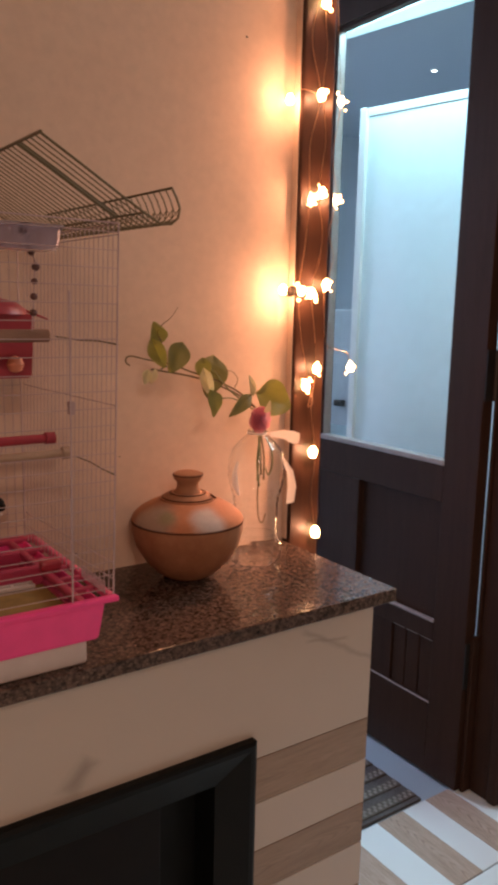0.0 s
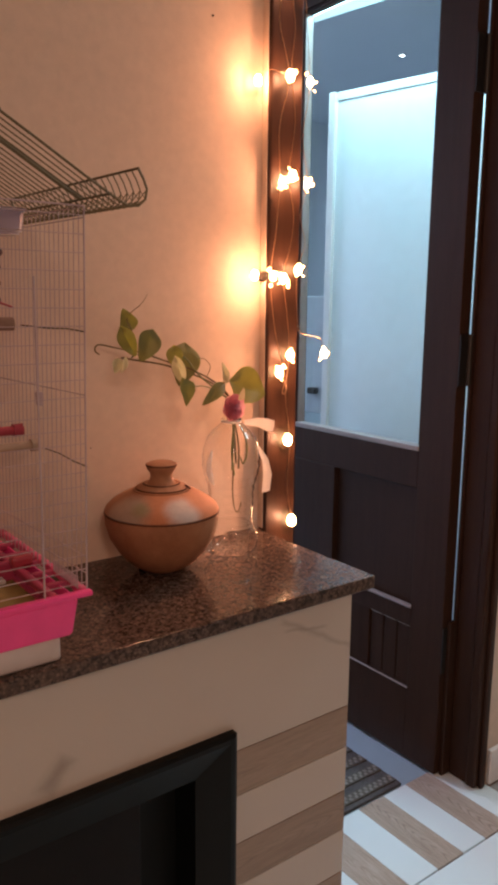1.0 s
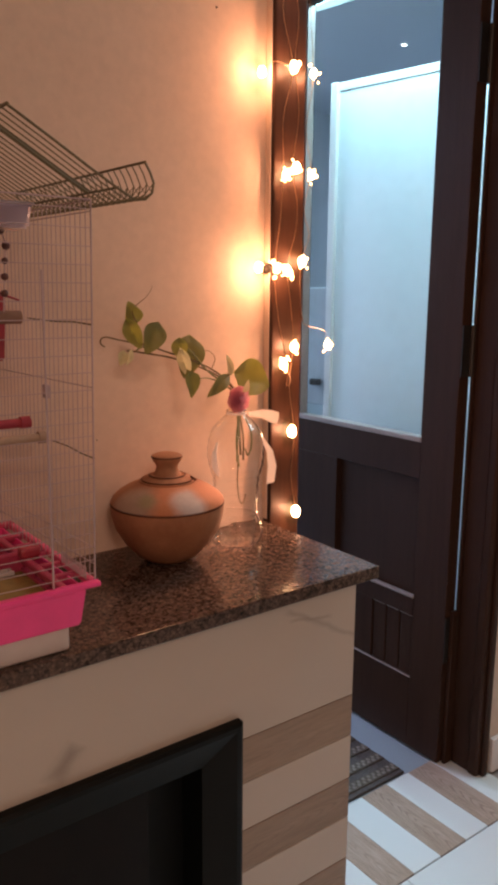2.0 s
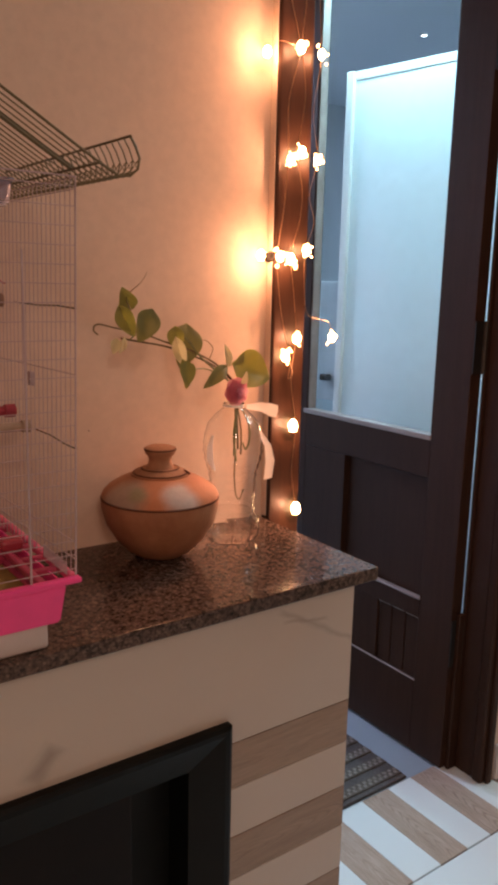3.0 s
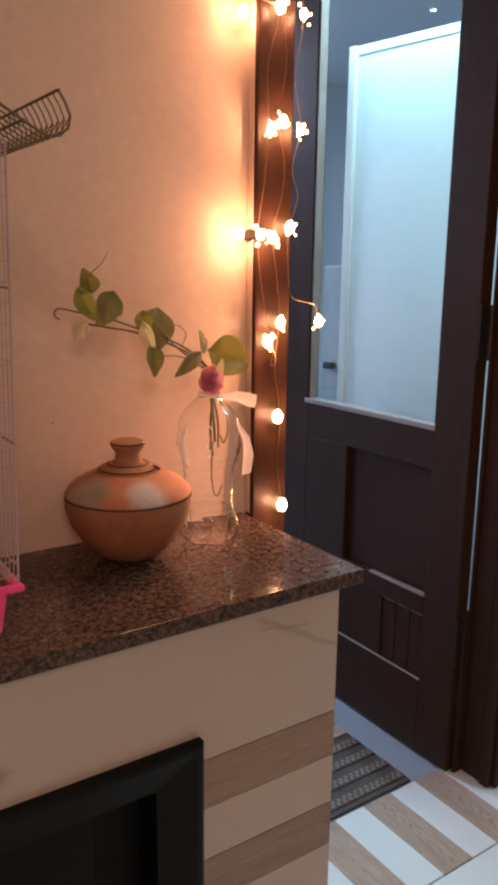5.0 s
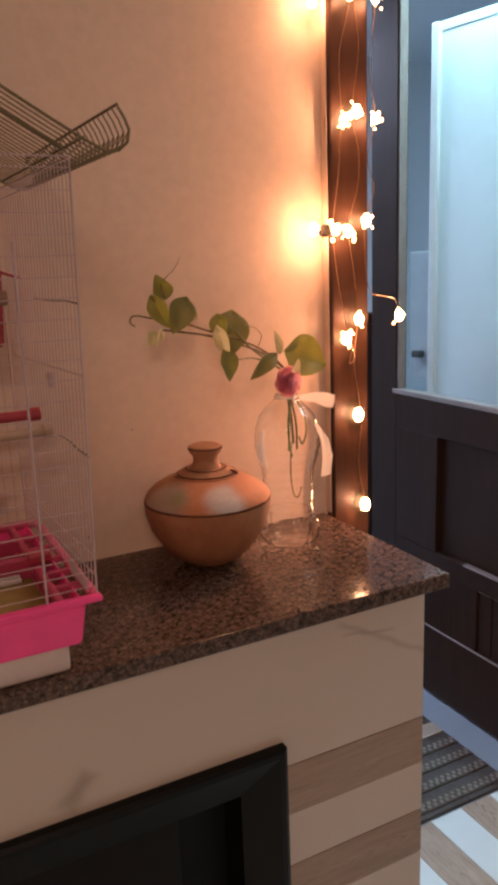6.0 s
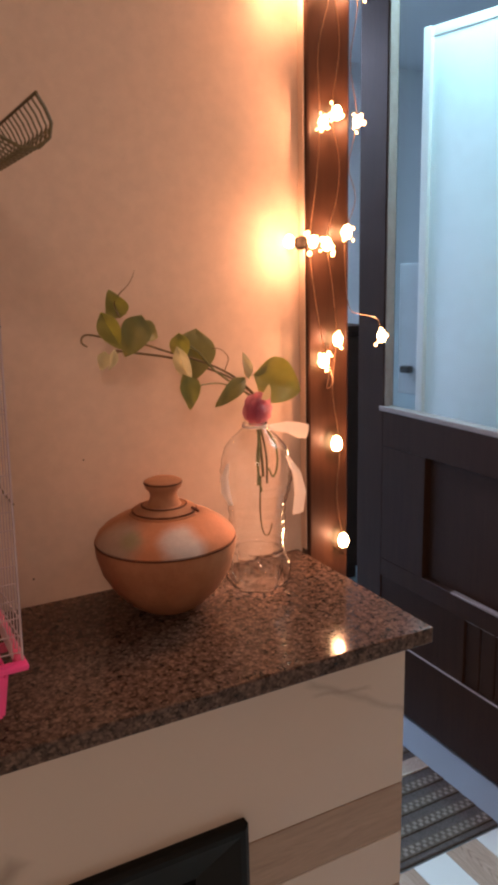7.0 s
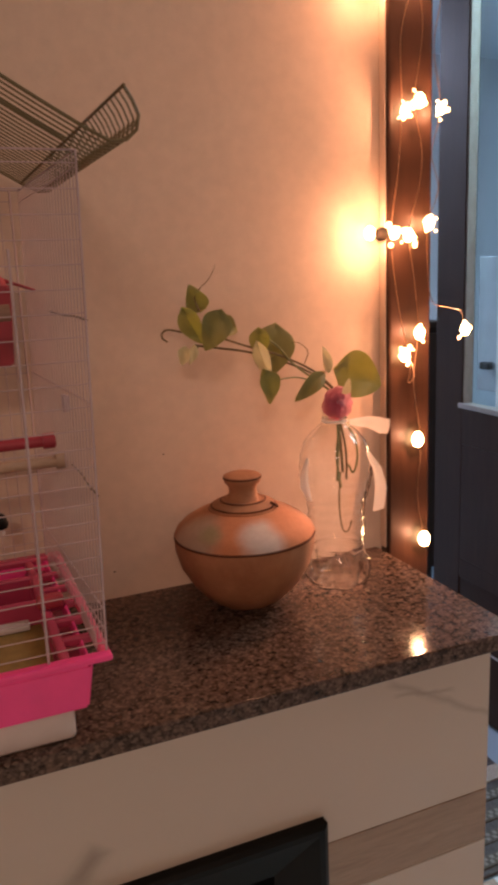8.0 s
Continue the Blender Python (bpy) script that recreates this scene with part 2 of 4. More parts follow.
def lathe(profile, centre, steps=48, closed=False, wobble=0.0):
    """A turned form: (radius, height) pairs swept round a vertical line through centre."""
    bm = bmesh.new()
    rings = []
    for r, z in profile:
        if r < 1e-5:
            rings.append([bm.verts.new((centre[0], centre[1], centre[2] + z))])
            continue
        ring = []
        for i in range(steps):
            a = 2 * math.pi * i / steps
            k = r * (1 + wobble * noise.noise((3 * math.cos(a), 3 * math.sin(a), z * 30)))
            ring.append(bm.verts.new((centre[0] + k * math.cos(a), centre[1] + k * math.sin(a), centre[2] + z)))
        rings.append(ring)
    pairs = list(zip(rings, rings[1:])) + ([(rings[-1], rings[0])] if closed else [])
    for a, b in pairs:
        for i in range(steps):
            j = (i + 1) % steps
            if len(a) == 1 and len(b) == 1:
                continue
            if len(a) == 1:
                bm.faces.new((a[0], b[i], b[j]))
            elif len(b) == 1:
                bm.faces.new((a[i], b[0], a[j]))
            else:
                bm.faces.new((a[i], b[i], b[j], a[j]))
    return bm


def add_tube(bm, points, radius, sides=6, taper=1.0):
    """A round bar through points; taper is the end radius as a share of the first."""
    pts = [Vector(p) for p in points]
    rings = []
    side = None
    for i, p in enumerate(pts):
        d = (pts[min(i + 1, len(pts) - 1)] - pts[max(i - 1, 0)]).normalized()
        if side is None:
            side = d.orthogonal().normalized()
        side = (side - d * side.dot(d)).normalized()
        up = d.cross(side)
        r = radius * (1 + (taper - 1) * i / max(1, len(pts) - 1))
        rings.append([bm.verts.new(p + r * (math.cos(2 * math.pi * k / sides) * side + math.sin(2 * math.pi * k / sides) * up)) for k in range(sides)])
    for a, b in zip(rings, rings[1:]):
        for k in range(sides):
            bm.faces.new((a[k], a[(k + 1) % sides], b[(k + 1) % sides], b[k]))
    bm.faces.new(rings[0][::-1])
    bm.faces.new(rings[-1])
    return bm


def smooth_line(points, n=6):
    """Catmull-Rom points through the given ones."""
    p = [Vector(q) for q in points]
    p = [2 * p[0] - p[1]] + p + [2 * p[-1] - p[-2]]
    out = []
    for i in range(1, len(p) - 2):
        a, b, c, d = p[i - 1:i + 3]
        for k in range(n):
            t = k / n
            out.append(0.5 * (2 * b + (c - a) * t + (2 * a - 5 * b + 4 * c - d) * t * t + (3 * b - a - 3 * c + d) * t ** 3))
    return out + [p[-2]]


def structure(name, bm, material, label, category=""):
    return tagged(mesh_ob(name, bm, material), label, category or name.split("_")[0], kind="structure")


# ---- the shell of the sitting room and the room beyond ----
structure("floor", box((-2.2, -2.6, -0.10), (3.1, 1.405, -0.009)), GROUT, "pale grout bed of the tiled sitting-room floor", "floor")
structure("floor_passage", box((-0.2, 1.405, -0.10), (4.3, 4.2, -0.006)), FLOOR_GREY, "pale marble floor of the room beyond the door", "floor")
structure("wall_north", box((-2.2, WALL, -0.1), (0.9415, 1.38, 2.9)), PAINT, "cream painted wall behind the granite shelf", "wall")
for x, z, r in ((0.838, 1.845, 0.0020), (0.607, 1.166, 0.0011), (0.530, 1.016, 0.0014)):
    part("nail_hole", lathe([(0.0, -r), (r, -0.4 * r), (r, 0.4 * r), (0.0, r)], (x, WALL, z), 8), STEEL, bpy.data.objects["wall_north"])
part("plaster_edge", box((0.9390, 1.1385, 0.981), (0.9412, WALL - 0.0005, 2.485), 0.001, 1), PAINT, bpy.data.objects["wall_north"])
structure("wall_north_east", box((1.885, 1.27, -0.1), (3.1, 1.38, 2.9)), PAINT, "cream painted wall beside the door frame", "wall")
structure("wall_lintel", box((0.9415, 1.27, 2.485), (1.885, 1.38, 2.9)), PAINT, "cream painted wall over the doorway", "wall")
structure("wall_south", box((-2.2, -2.7, -0.1), (3.1, -2.6, 2.9)), PAINT, "cream painted wall of the sitting room", "wall")
structure("wall_west", box((-2.3, -2.7, -0.1), (-2.2, 1.38, 2.9)), PAINT, "cream painted wall of the sitting room", "wall")
structure("wall_east", box((3.1, -2.7, -0.1), (3.2, 1.38, 2.9)), PAINT, "cream painted wall of the sitting room", "wall")
structure("ceiling", box((-2.3, -2.7, 2.8), (3.2, 1.154, 2.9)), CEILING, "white sitting-room ceiling", "ceiling")
structure("ceiling_passage", box((-0.2, 1.38, 2.6), (4.4, 4.3, 2.7)), COLD_PAINT, "white ceiling of the room beyond the door", "ceiling")
structure("wall_passage_west", box((-0.3, 1.38, -0.1), (-0.2, 4.3, 2.7)), COLD_PAINT, "white wall of the room beyond", "wall")
structure("wall_passage_north", box((-0.2, 4.2, -0.1), (4.4, 4.3, 2.7)), COLD_PAINT, "white wall of the room beyond", "wall")
structure("wall_passage_east", box((4.3, 1.38, -0.1), (4.4, 4.2, 2.7)), COLD_PAINT, "white wall of the room beyond", "wall")
structure("wall_passage_south", box((3.1, 1.38, -0.1), (4.3, 1.40, 2.7)), COLD_PAINT, "white wall of the room beyond", "wall")
structure("baseboard", box((1.89, 1.255, 0.0), (3.1, 1.27, 0.11), 0.004), SKIRT, "white tile skirting beside the door frame", "baseboard")

# bright white partition behind the open door
partition = thing("partition_screen", "bright white partition screen with a pale edge trim", "partition")
part("panel", box((2.18, 1.53, 0.0), (2.21, 2.335, 2.12)), COLD_PANEL, partition)
part("edge_trim", box((2.165, 2.335, 0.0), (2.225, 2.365, 2.15), 0.004), SKIRT, partition, "white upright edge trim")
part("lock_plate", box((2.180, 2.3655, 0.965), (2.205, 2.455, 1.42), 0.003), PLATE, partition, "blue-grey upright lock plate")
handle = part("handle", box((2.150, 2.385, 1.043), (2.1795, 2.425, 1.068), 0.006), STEEL, partition, "dark lever handle")
part("rose", lathe([(0.0, -0.006), (0.016, -0.006), (0.016, 0.006), (0.0, 0.006)], (2.1745, 2.405, 1.056), 16), STEEL, handle)
part("top_trim", box((2.177, 1.53, 2.12), (2.213, 2.335, 2.15), 0.002), SKIRT, partition, "white top trim")

partition.matrix_world = pose(2.10, 2.27, 0, 0, 0, 11.9) @ pose(-2.165, -2.365, 0)

batten = thing("batten_lamp", "lit white batten lamp high over the partition", "ceiling lamp")
part("housing", box((1.935, 1.45, 2.4505), (2.065, 2.60, 2.475), 0.006), SKIRT, batten)
part("tube", box((1.945, 1.47, 2.420), (2.055, 2.58, 2.450), 0.008), glow("batten_glow", (0.66, 0.93, 1.0), 0.95), batten, "glowing white tube")
part("hanger", box((1.99, 1.6, 2.475), (2.01, 1.62, 2.6)), SKIRT, batten)
part("hanger", box((1.99, 2.4, 2.475), (2.01, 2.42, 2.6)), SKIRT, batten)
batten.matrix_world = pose(2.184, 2.0, 0, 0, 0, 8.9) @ pose(-2.055, -2.0, 0)

# dark cabinet of the room beyond, seen in the gap past the free edge of the door
cabinet = thing("cabinet", "dark brown wooden cabinet standing in the room beyond the door", "cabinet")
part("body", box((1.86, 2.92, 0.06), (2.36, 3.28, 1.145), 0.004), DOOR_WOOD, cabinet)
part("top", box((1.845, 2.90, 1.1455), (2.372, 3.29, 1.169), 0.004), DOOR_WOOD, cabinet)
part("plinth", box((1.88, 2.95, -0.006), (2.34, 3.26, 0.0595)), DOOR_WOOD, cabinet)
for x in (1.865, 2.113):
    leaf_door = part("door", box((x, 2.902, 0.09), (x + 0.242, 2.9195, 1.12), 0.003), DOOR_WOOD, cabinet)
    part("knob", lathe([(0.0, -0.012), (0.010, -0.008), (0.012, 0.0), (0.010, 0.008), (0.0, 0.012)], (2.085 if x < 2 else 2.135, 2.893, 0.65), 12), STEEL, leaf_door, smooth=True)

# flat round lamp in the ceiling of the room beyond
for x, y, r in ((1.2, 3.95, 0.24),):
    panel_lamp = thing("ceiling_lamp", "flat round white ceiling lamp, lit", "ceiling lamp")
    part("rim", lathe([(r, 0.0), (r + 0.015, 0.0), (r + 0.015, -0.018), (r, -0.018)], (x, y, 2.6), 32, True), SKIRT, panel_lamp)
    part("diffuser", lathe([(0.0, -0.008), (r, -0.008), (r, -0.001), (0.0, -0.001)], (x, y, 2.6), 32), glow("diffuser_glow", (0.8, 0.9, 1.0), 1.5), panel_lamp, "glowing diffuser")

# recessed spot in the far ceiling
spot = thing("ceiling_spot", "small round recessed ceiling spot, lit", "ceiling lamp")
part("rim", lathe([(0.013, 0.0), (0.019, 0.0), (0.019, -0.006), (0.013, -0.006)], (3.095, 2.845, 2.599), 24, True), SKIRT, spot)
part("lens", lathe([(0.0, -0.004), (0.013, -0.004), (0.013, 0.0)], (3.095, 2.845, 2.599), 24), glow("spot_glow", (0.9, 0.97, 1.0), 12.0), spot, "glowing lens")

# ---- fireplace: chimney breast, frame, shelf ----
breast_bm = box((-0.9, 0.96, -0.1), (0.918, WALL, SHELF - 0.03))
add_box(breast_bm, (-0.9, FACE + 0.008, 0.755), (0.918, 0.96, SHELF - 0.03))
add_box(breast_bm, (-0.9, FACE + 0.008, -0.1), (0.918, 0.96, 0.11))
add_box(breast_bm, (-0.9, FACE + 0.008, 0.11), (-0.39, 0.96, 0.755))
add_box(breast_bm, (0.662, FACE + 0.008, 0.11), (0.918, 0.96, 0.755))
structure("chimney_breast", breast_bm, GROUT, "tiled chimney breast under the granite shelf", "fireplace")
shelf = thing("granite_shelf", "polished brown speckled granite mantel shelf with eased edge", "shelf")
part("slab", box((-0.95, 0.842, SHELF - 0.021), (0.933, WALL, SHELF), 0.002, 2), GRANITE, shelf)


def fire_frame():
    """A mitred black frame: outer lip, slope inward, inner edge."""
    x0, x1, z0, z1 = -0.42, 0.692, 0.08, 0.783
    cut = [(0.0, 0.890), (0.0, 0.872), (0.005, 0.869), (0.012, 0.869), (0.061, 0.889), (0.061, 0.95)]
    top = thing("fireplace_surround", "black lacquered mitred fireplace frame with dark glass inset", "fireplace")

    def side(a, b, inward_a, inward_b):
        bm = bmesh.new()
        rows = []
        for corner, inw in ((a, inward_a), (b, inward_b)):
            rows.append([bm.verts.new((corner[0] + inw[0] * d, y, corner[1] + inw[1] * d)) for d, y in cut])
        for i in range(len(cut) - 1):
            bm.faces.new((rows[0][i], rows[0][i + 1], rows[1][i + 1], rows[1][i]))
        bm.faces.new(rows[0])
        bm.faces.new(rows[1][::-1])
        bm.faces.new((rows[0][0], rows[1][0], rows[1][-1], rows[0][-1]))
        return bm

    part("top_rail", side((x0, z1), (x1, z1), (1, -1), (-1, -1)), BLACK_FRAME, top)
    part("bottom_rail", side((x0, z0), (x1, z0), (1, 1), (-1, 1)), BLACK_FRAME, top)
    part("side_rail", side((x0, z0), (x0, z1), (1, 1), (1, -1)), BLACK_FRAME, top)
    part("side_rail", side((x1, z0), (x1, z1), (-1, 1), (-1, -1)), BLACK_FRAME, top)
    part("back_plate", box((x0 + 0.05, 0.945, z0 + 0.05), (x1 - 0.05, 0.955, z1 - 0.05)), BLACK_FRAME, top)
    part("inset_panel", box((x0 + 0.061, 0.892, z0 + 0.061), (0.545, 0.9455, z1 - 0.061), 0.003), BLACK_PANEL, top, "dark glass inset panel")
    return top


fire_frame()

# ---- door frame and open leaf ----
frame_left = tagged(new("door_frame_1"), "dark brown wooden door jamb hung with string lights", "door frame", kind="structure")
part("casing", box((0.9415, 1.134, 0.0), (1.013, 1.38, 2.485), 0.004), DOOR_WOOD, frame_left)
frame_right = tagged(new("door_frame_2"), "dark brown moulded wooden door jamb", "door frame", kind="structure")
part("jamb", box((1.840, 1.30, 0.0), (1.885, 1.365, 2.485), 0.004), DOOR_WOOD, frame_right)
part("casing", box((1.832, 1.268, 0.0), (1.890, 1.302, 2.485), 0.008), DOOR_WOOD, frame_right)
part("bead", box((1.850, 1.256, 0.0), (1.872, 1.269, 2.485), 0.005), DOOR_WOOD, frame_right)
part("jamb_lip", box((1.831, 1.3655, 0.4905), (1.885, 1.375, 2.485), 0.002), DOOR_WOOD, frame_right)
part("jamb_foot", box((1.810, 1.3655, 0.0), (1.885, 1.379, 0.49), 0.003), DOOR_WOOD, frame_right)
head = tagged(new("door_frame_3"), "dark brown wooden door head", "door frame", kind="structure")
part("head_rail", box((1.013, 1.27, 2.445), (1.830, 1.38, 2.485), 0.004), DOOR_WOOD, head)


def door_leaf():
    """The leaf stands open at a right angle to the wall; its visible face looks to -x."""
    x0, x1 = LEAF, LEAF + 0.042
    y0, y1, top_z = 1.381, 2.185, 2.43
    leaf = tagged(new("door_1"), "dark brown wooden door standing open with one tall clear glass pane", "door", kind="structure")
    w = DOOR_WOOD
    part("stile", box((x0, y0, 0.0035), (x1, y0 + 0.122, top_z), 0.002), w, leaf)
    part("stile", box((x0, 2.055, 0.0035), (x1, y1, top_z), 0.002), w, leaf)
    part("top_rail", box((x0, 1.503, 2.305), (x1, 2.055, top_z), 0.002), w, leaf)
    part("lock_rail", box((x0, 1.503, 0.865), (x1, 2.055, 0.975), 0.002), w, leaf)
    part("bottom_rail", box((x0, 1.503, 0.0035), (x1, 2.055, 0.235), 0.002), w, leaf)
    part("middle_rail", box((x0, 1.503, 0.435), (x1, 2.055, 0.495), 0.002), w, leaf)
    part("upper_panel", box((x0 + 0.022, 1.503, 0.495), (x1 - 0.01, 1.8545, 0.865)), w, leaf)
    part("panel_stile", box((x0, 1.855, 0.4955), (x1, 2.0545, 0.8645), 0.002), w, leaf)
    for y in (1.503, 1.560, 1.617):
        part("board", box((x0 + 0.010, y + 0.002, 0.235), (x1 - 0.01, y + 0.055, 0.432), 0.003), w, leaf)
    part("lower_panel", box((x0 + 0.004, 1.676, 0.2355), (x1 - 0.01, 2.0545, 0.4345), 0.001, 1), w, leaf)
    # edges, ledges and beads are coloured pale where light catches them
    for y in (1.503, 1.560, 1.617):
        part("board_edge", box((x0 + 0.003, y + 0.004, 0.4315), (x0 + 0.012, y + 0.053, 0.4345), 0.001), LIT_EDGE, leaf, "edge painted pale where it catches light")
    part("ledge", box((x0 - 0.006, 1.50, 0.494), (x0 + 0.012, 1.726, 0.501), 0.002), LIT_EDGE, leaf, "ledge painted pale where it catches light")
    part("ledge", box((x0 - 0.003, 1.50, 0.2335), (x0 + 0.004, 2.0, 0.2365), 0.001), LIT_EDGE, leaf, "ledge painted pale where it catches light")
    part("glazing_bead", box((x0 - 0.003, 1.503, 0.974), (x0 + 0.0335, 2.072, 0.990), 0.003), LIT_EDGE, leaf, "glazing bead painted pale as if lit")
    part("glazing_bead", box((x0 + 0.006, 1.503, 0.990), (x0 + 0.0335, 1.511, 2.305), 0.002), w, leaf)
    part("glazing_bead", box((x0 + 0.004, 2.050, 0.990), (x0 + 0.0335, 2.0546, 2.293), 0.001), LIT_EDGE, leaf, "glazing bead painted pale as if lit")
    part("glazing_bead", box((x0 + 0.006, 1.511, 2.293), (x0 + 0.0335, 2.0546, 2.305), 0.002), w, leaf)
    pane = part("pane", box((x0 + 0.034, 1.500, 0.975), (x0 + 0.039, 2.058, 2.308)), PANE_GLASS, leaf, "clear bluish glass pane")
    pane.visible_shadow = False
    for z in (0.33, 1.175, 1.93):
        h = part("hinge", lathe([(0.0, 0.0), (0.008, 0.0), (0.008, 0.14), (0.0, 0.14)], (x1 - 0.004, y0 - 0.008, z), 12), STEEL, leaf, "dark steel hinge")
        part("hinge_plate", box((x0 + 0.001, y0 - 0.004, z), (x1 + 0.018, y0 + 0.0005, z + 0.14)), STEEL, h)
    return leaf


door_leaf()


# ---- string lights on the jamb ----
BULB = glow("warm_bulb", (1.0, 0.62, 0.30), 38.0)
WIRE = plain("copper_wire", (0.55, 0.36, 0.22), 0.3, 0.9, relief=0)
string = thing("string_lights", "lit warm fairy lights on copper wire, on the door jamb", "string lights")
star = lathe([(0.0, -0.0085), (0.0045, -0.0065), (0.0062, -0.001), (0.0055, 0.004), (0.003, 0.008), (0.0, 0.009)], (0, 0, 0), 14)
first = None
for x, y, z, share in BULBS:
    k = 0.70 + 0.50 * share
    if first is None:
        first = ob = part("bulb", star, BULB, string, "glowing warm bulb", True)
    else:
        ob = tagged(new("bulb", first.data), "glowing warm bulb")
        ob.parent = string
    ob.matrix_basis = Matrix.Translation((x, y, z)) @ Matrix.Diagonal((k, k, k, 1))
# added small orange bulbs fill out each cluster and imitate its halo
rng = random.Random(4)
small = None
HALO_BULB = glow("small_halo_bulb", (1.0, 0.55, 0.24), 9.0)
for x, y, z, share in [b for b in BULBS if b[0] > 0.94 and b[2] > 1.25]:
    for _ in range(6):
        if small is None:
            small = first.data.copy()
            small.materials[0] = HALO_BULB
        ob = tagged(new("bulb", small), "small orange bulb added for the halo of glow")
        ob.parent = string
        k = rng.uniform(0.22, 0.55)
        ob.matrix_basis = Matrix.Translation((x + rng.uniform(-0.014, 0.012), y - 0.004, z + rng.uniform(-0.016, 0.012))) @ Euler((rng.uniform(-1, 1), rng.uniform(-1, 1), 0)).to_matrix().to_4x4() @ Matrix.Diagonal((k, k, k, 1))
strands = [
    [(0.964, 1.125, 2.200), (0.961, 1.125, 2.080), (0.969, 1.125, 1.950), (0.951, 1.125, 1.860), (0.974, 1.125, 1.772), (0.955, 1.125, 1.690), (0.957, 1.125, 1.603), (0.951, 1.125, 1.520), (0.940, 1.125, 1.440), (0.949, 1.125, 1.360), (0.952, 1.110, 1.300), (0.961, 1.108, 1.262), (0.957, 1.108, 1.235), (0.969, 1.110, 1.243), (0.973, 1.125, 1.262)],
    [(0.979, 1.125, 2.200), (0.979, 1.125, 1.920), (0.985, 1.125, 1.850), (0.979, 1.125, 1.780), (0.989, 1.125, 1.700), (0.977, 1.125, 1.612), (0.989, 1.125, 1.550), (0.985, 1.125, 1.500), (0.969, 1.125, 1.443), (0.979, 1.125, 1.370), (0.985, 1.125, 1.302), (0.978, 1.125, 1.230), (0.991, 1.125, 1.142), (0.986, 1.125, 1.060), (1.003, 1.125, 0.974)],
    [(0.995, 1.125, 2.200), (1.004, 1.125, 1.950), (1.019, 1.125, 1.770), (1.007, 1.125, 1.680), (1.019, 1.125, 1.606), (1.005, 1.125, 1.545), (1.017, 1.125, 1.500), (1.000, 1.125, 1.450), (1.001, 1.125, 1.390), (1.009, 1.125, 1.345), (1.025, 1.108, 1.336), (1.044, 1.106, 1.330), (1.050, 1.105, 1.309)],
    [(0.915, 1.136, 1.757), (0.934, 1.125, 1.775), (0.974, 1.125, 1.772)],
    [(0.912, 1.136, 1.441), (0.930, 1.125, 1.450), (0.940, 1.125, 1.440)],
]
for line in strands:
    part("wire", add_tube(bmesh.new(), smooth_line(line, 5), 0.00055, 4), WIRE, string)
part("hook", lathe([(0.0, -0.009), (0.005, -0.008), (0.0085, -0.004), (0.0090, 0.002), (0.006, 0.008), (0.0, 0.009)], (0.936, 1.143, 1.440), 14), plain("dark_hook", (0.010, 0.006, 0.004), 0.8, spec=0.2), string, "small dark round hook", True)


# ---- clay pot ----
def clay(name, painted):
    m, n, l, b = node_mat(name)
    vec = coords(n, l)
    grain = noise_tex(n, l, vec, 260, 4)
    cloud = noise_tex(n, l, vec, 22, 4)
    col = ramp(n, l, cloud, [(0.3, (0.275, 0.112, 0.050)), (0.7, (0.385, 0.178, 0.086))])
    if painted:
        for centre, radius, paint in painted:
            d = n.new("ShaderNodeVectorMath")
            d.operation = "DISTANCE"
            l.new(vec, d.inputs[0])
            d.inputs[1].default_value = centre
            add = n.new("ShaderNodeMath")
            add.operation = "MULTIPLY_ADD"
            l.new(cloud, add.inputs[0])
            add.inputs[1].default_value = 0.022
            l.new(d.outputs["Value"], add.inputs[2])
            mask = ramp(n, l, add.outputs[0], [(radius * 0.8, (1, 1, 1)), (radius * 1.25, (0, 0, 0))])
            col = mix(n, l, mask, col, paint)
    streak = coords(n, l, (1, 1, 0.5))
    st = noise_tex(n, l, streak, 130, 3)
    l.new(mix(n, l, 0.18, col, ramp(n, l, st, [(0.35, (0.55, 0.5, 0.48)), (0.65, (1, 1, 1))]), "MULTIPLY"), b.inputs["Base Color"])
    b.inputs["Roughness"].default_value = 0.75
    bump(n, l, b, grain, 0.35, 0.0015)
    return m


POT = (0.680, 1.060, SHELF)
WHITE_PAINT, ORANGE_PAINT, GREEN_PAINT = (0.48, 0.41, 0.38), (0.47, 0.18, 0.08), (0.26, 0.21, 0.115)
cx, cy, cz = POT
patches = [((cx - 0.036, cy - 0.062, cz + 0.106), 0.060, ORANGE_PAINT), ((cx - 0.006, cy - 0.070, cz + 0.106), 0.036, WHITE_PAINT),
           ((cx - 0.076, cy - 0.028, cz + 0.102), 0.046, (0.34, 0.24, 0.175)), ((cx - 0.060, cy - 0.042, cz + 0.112), 0.025, GREEN_PAINT),
           ((cx + 0.045, cy - 0.050, cz + 0.104), 0.048, ORANGE_PAINT)]
CLAY, CLAY_LID = clay("terracotta", None), clay("painted_terracotta", patches)
DARK_LINE = plain("dark_brown_line", (0.10, 0.033, 0.017), 0.8, spec=0.2)
pot = thing("clay_pot", "round terracotta pot with a painted lid on the granite shelf", "pot")
part("bowl", lathe([(0.0, 0.0), (0.022, 0.0), (0.033, 0.0025), (0.048, 0.012), (0.0675, 0.032), (0.0820, 0.056), (0.0880, 0.078), (0.0890, 0.090), (0.0882, 0.094), (0.080, 0.0942), (0.0, 0.0935)], POT, 64, wobble=0.006), CLAY, pot, smooth=True)
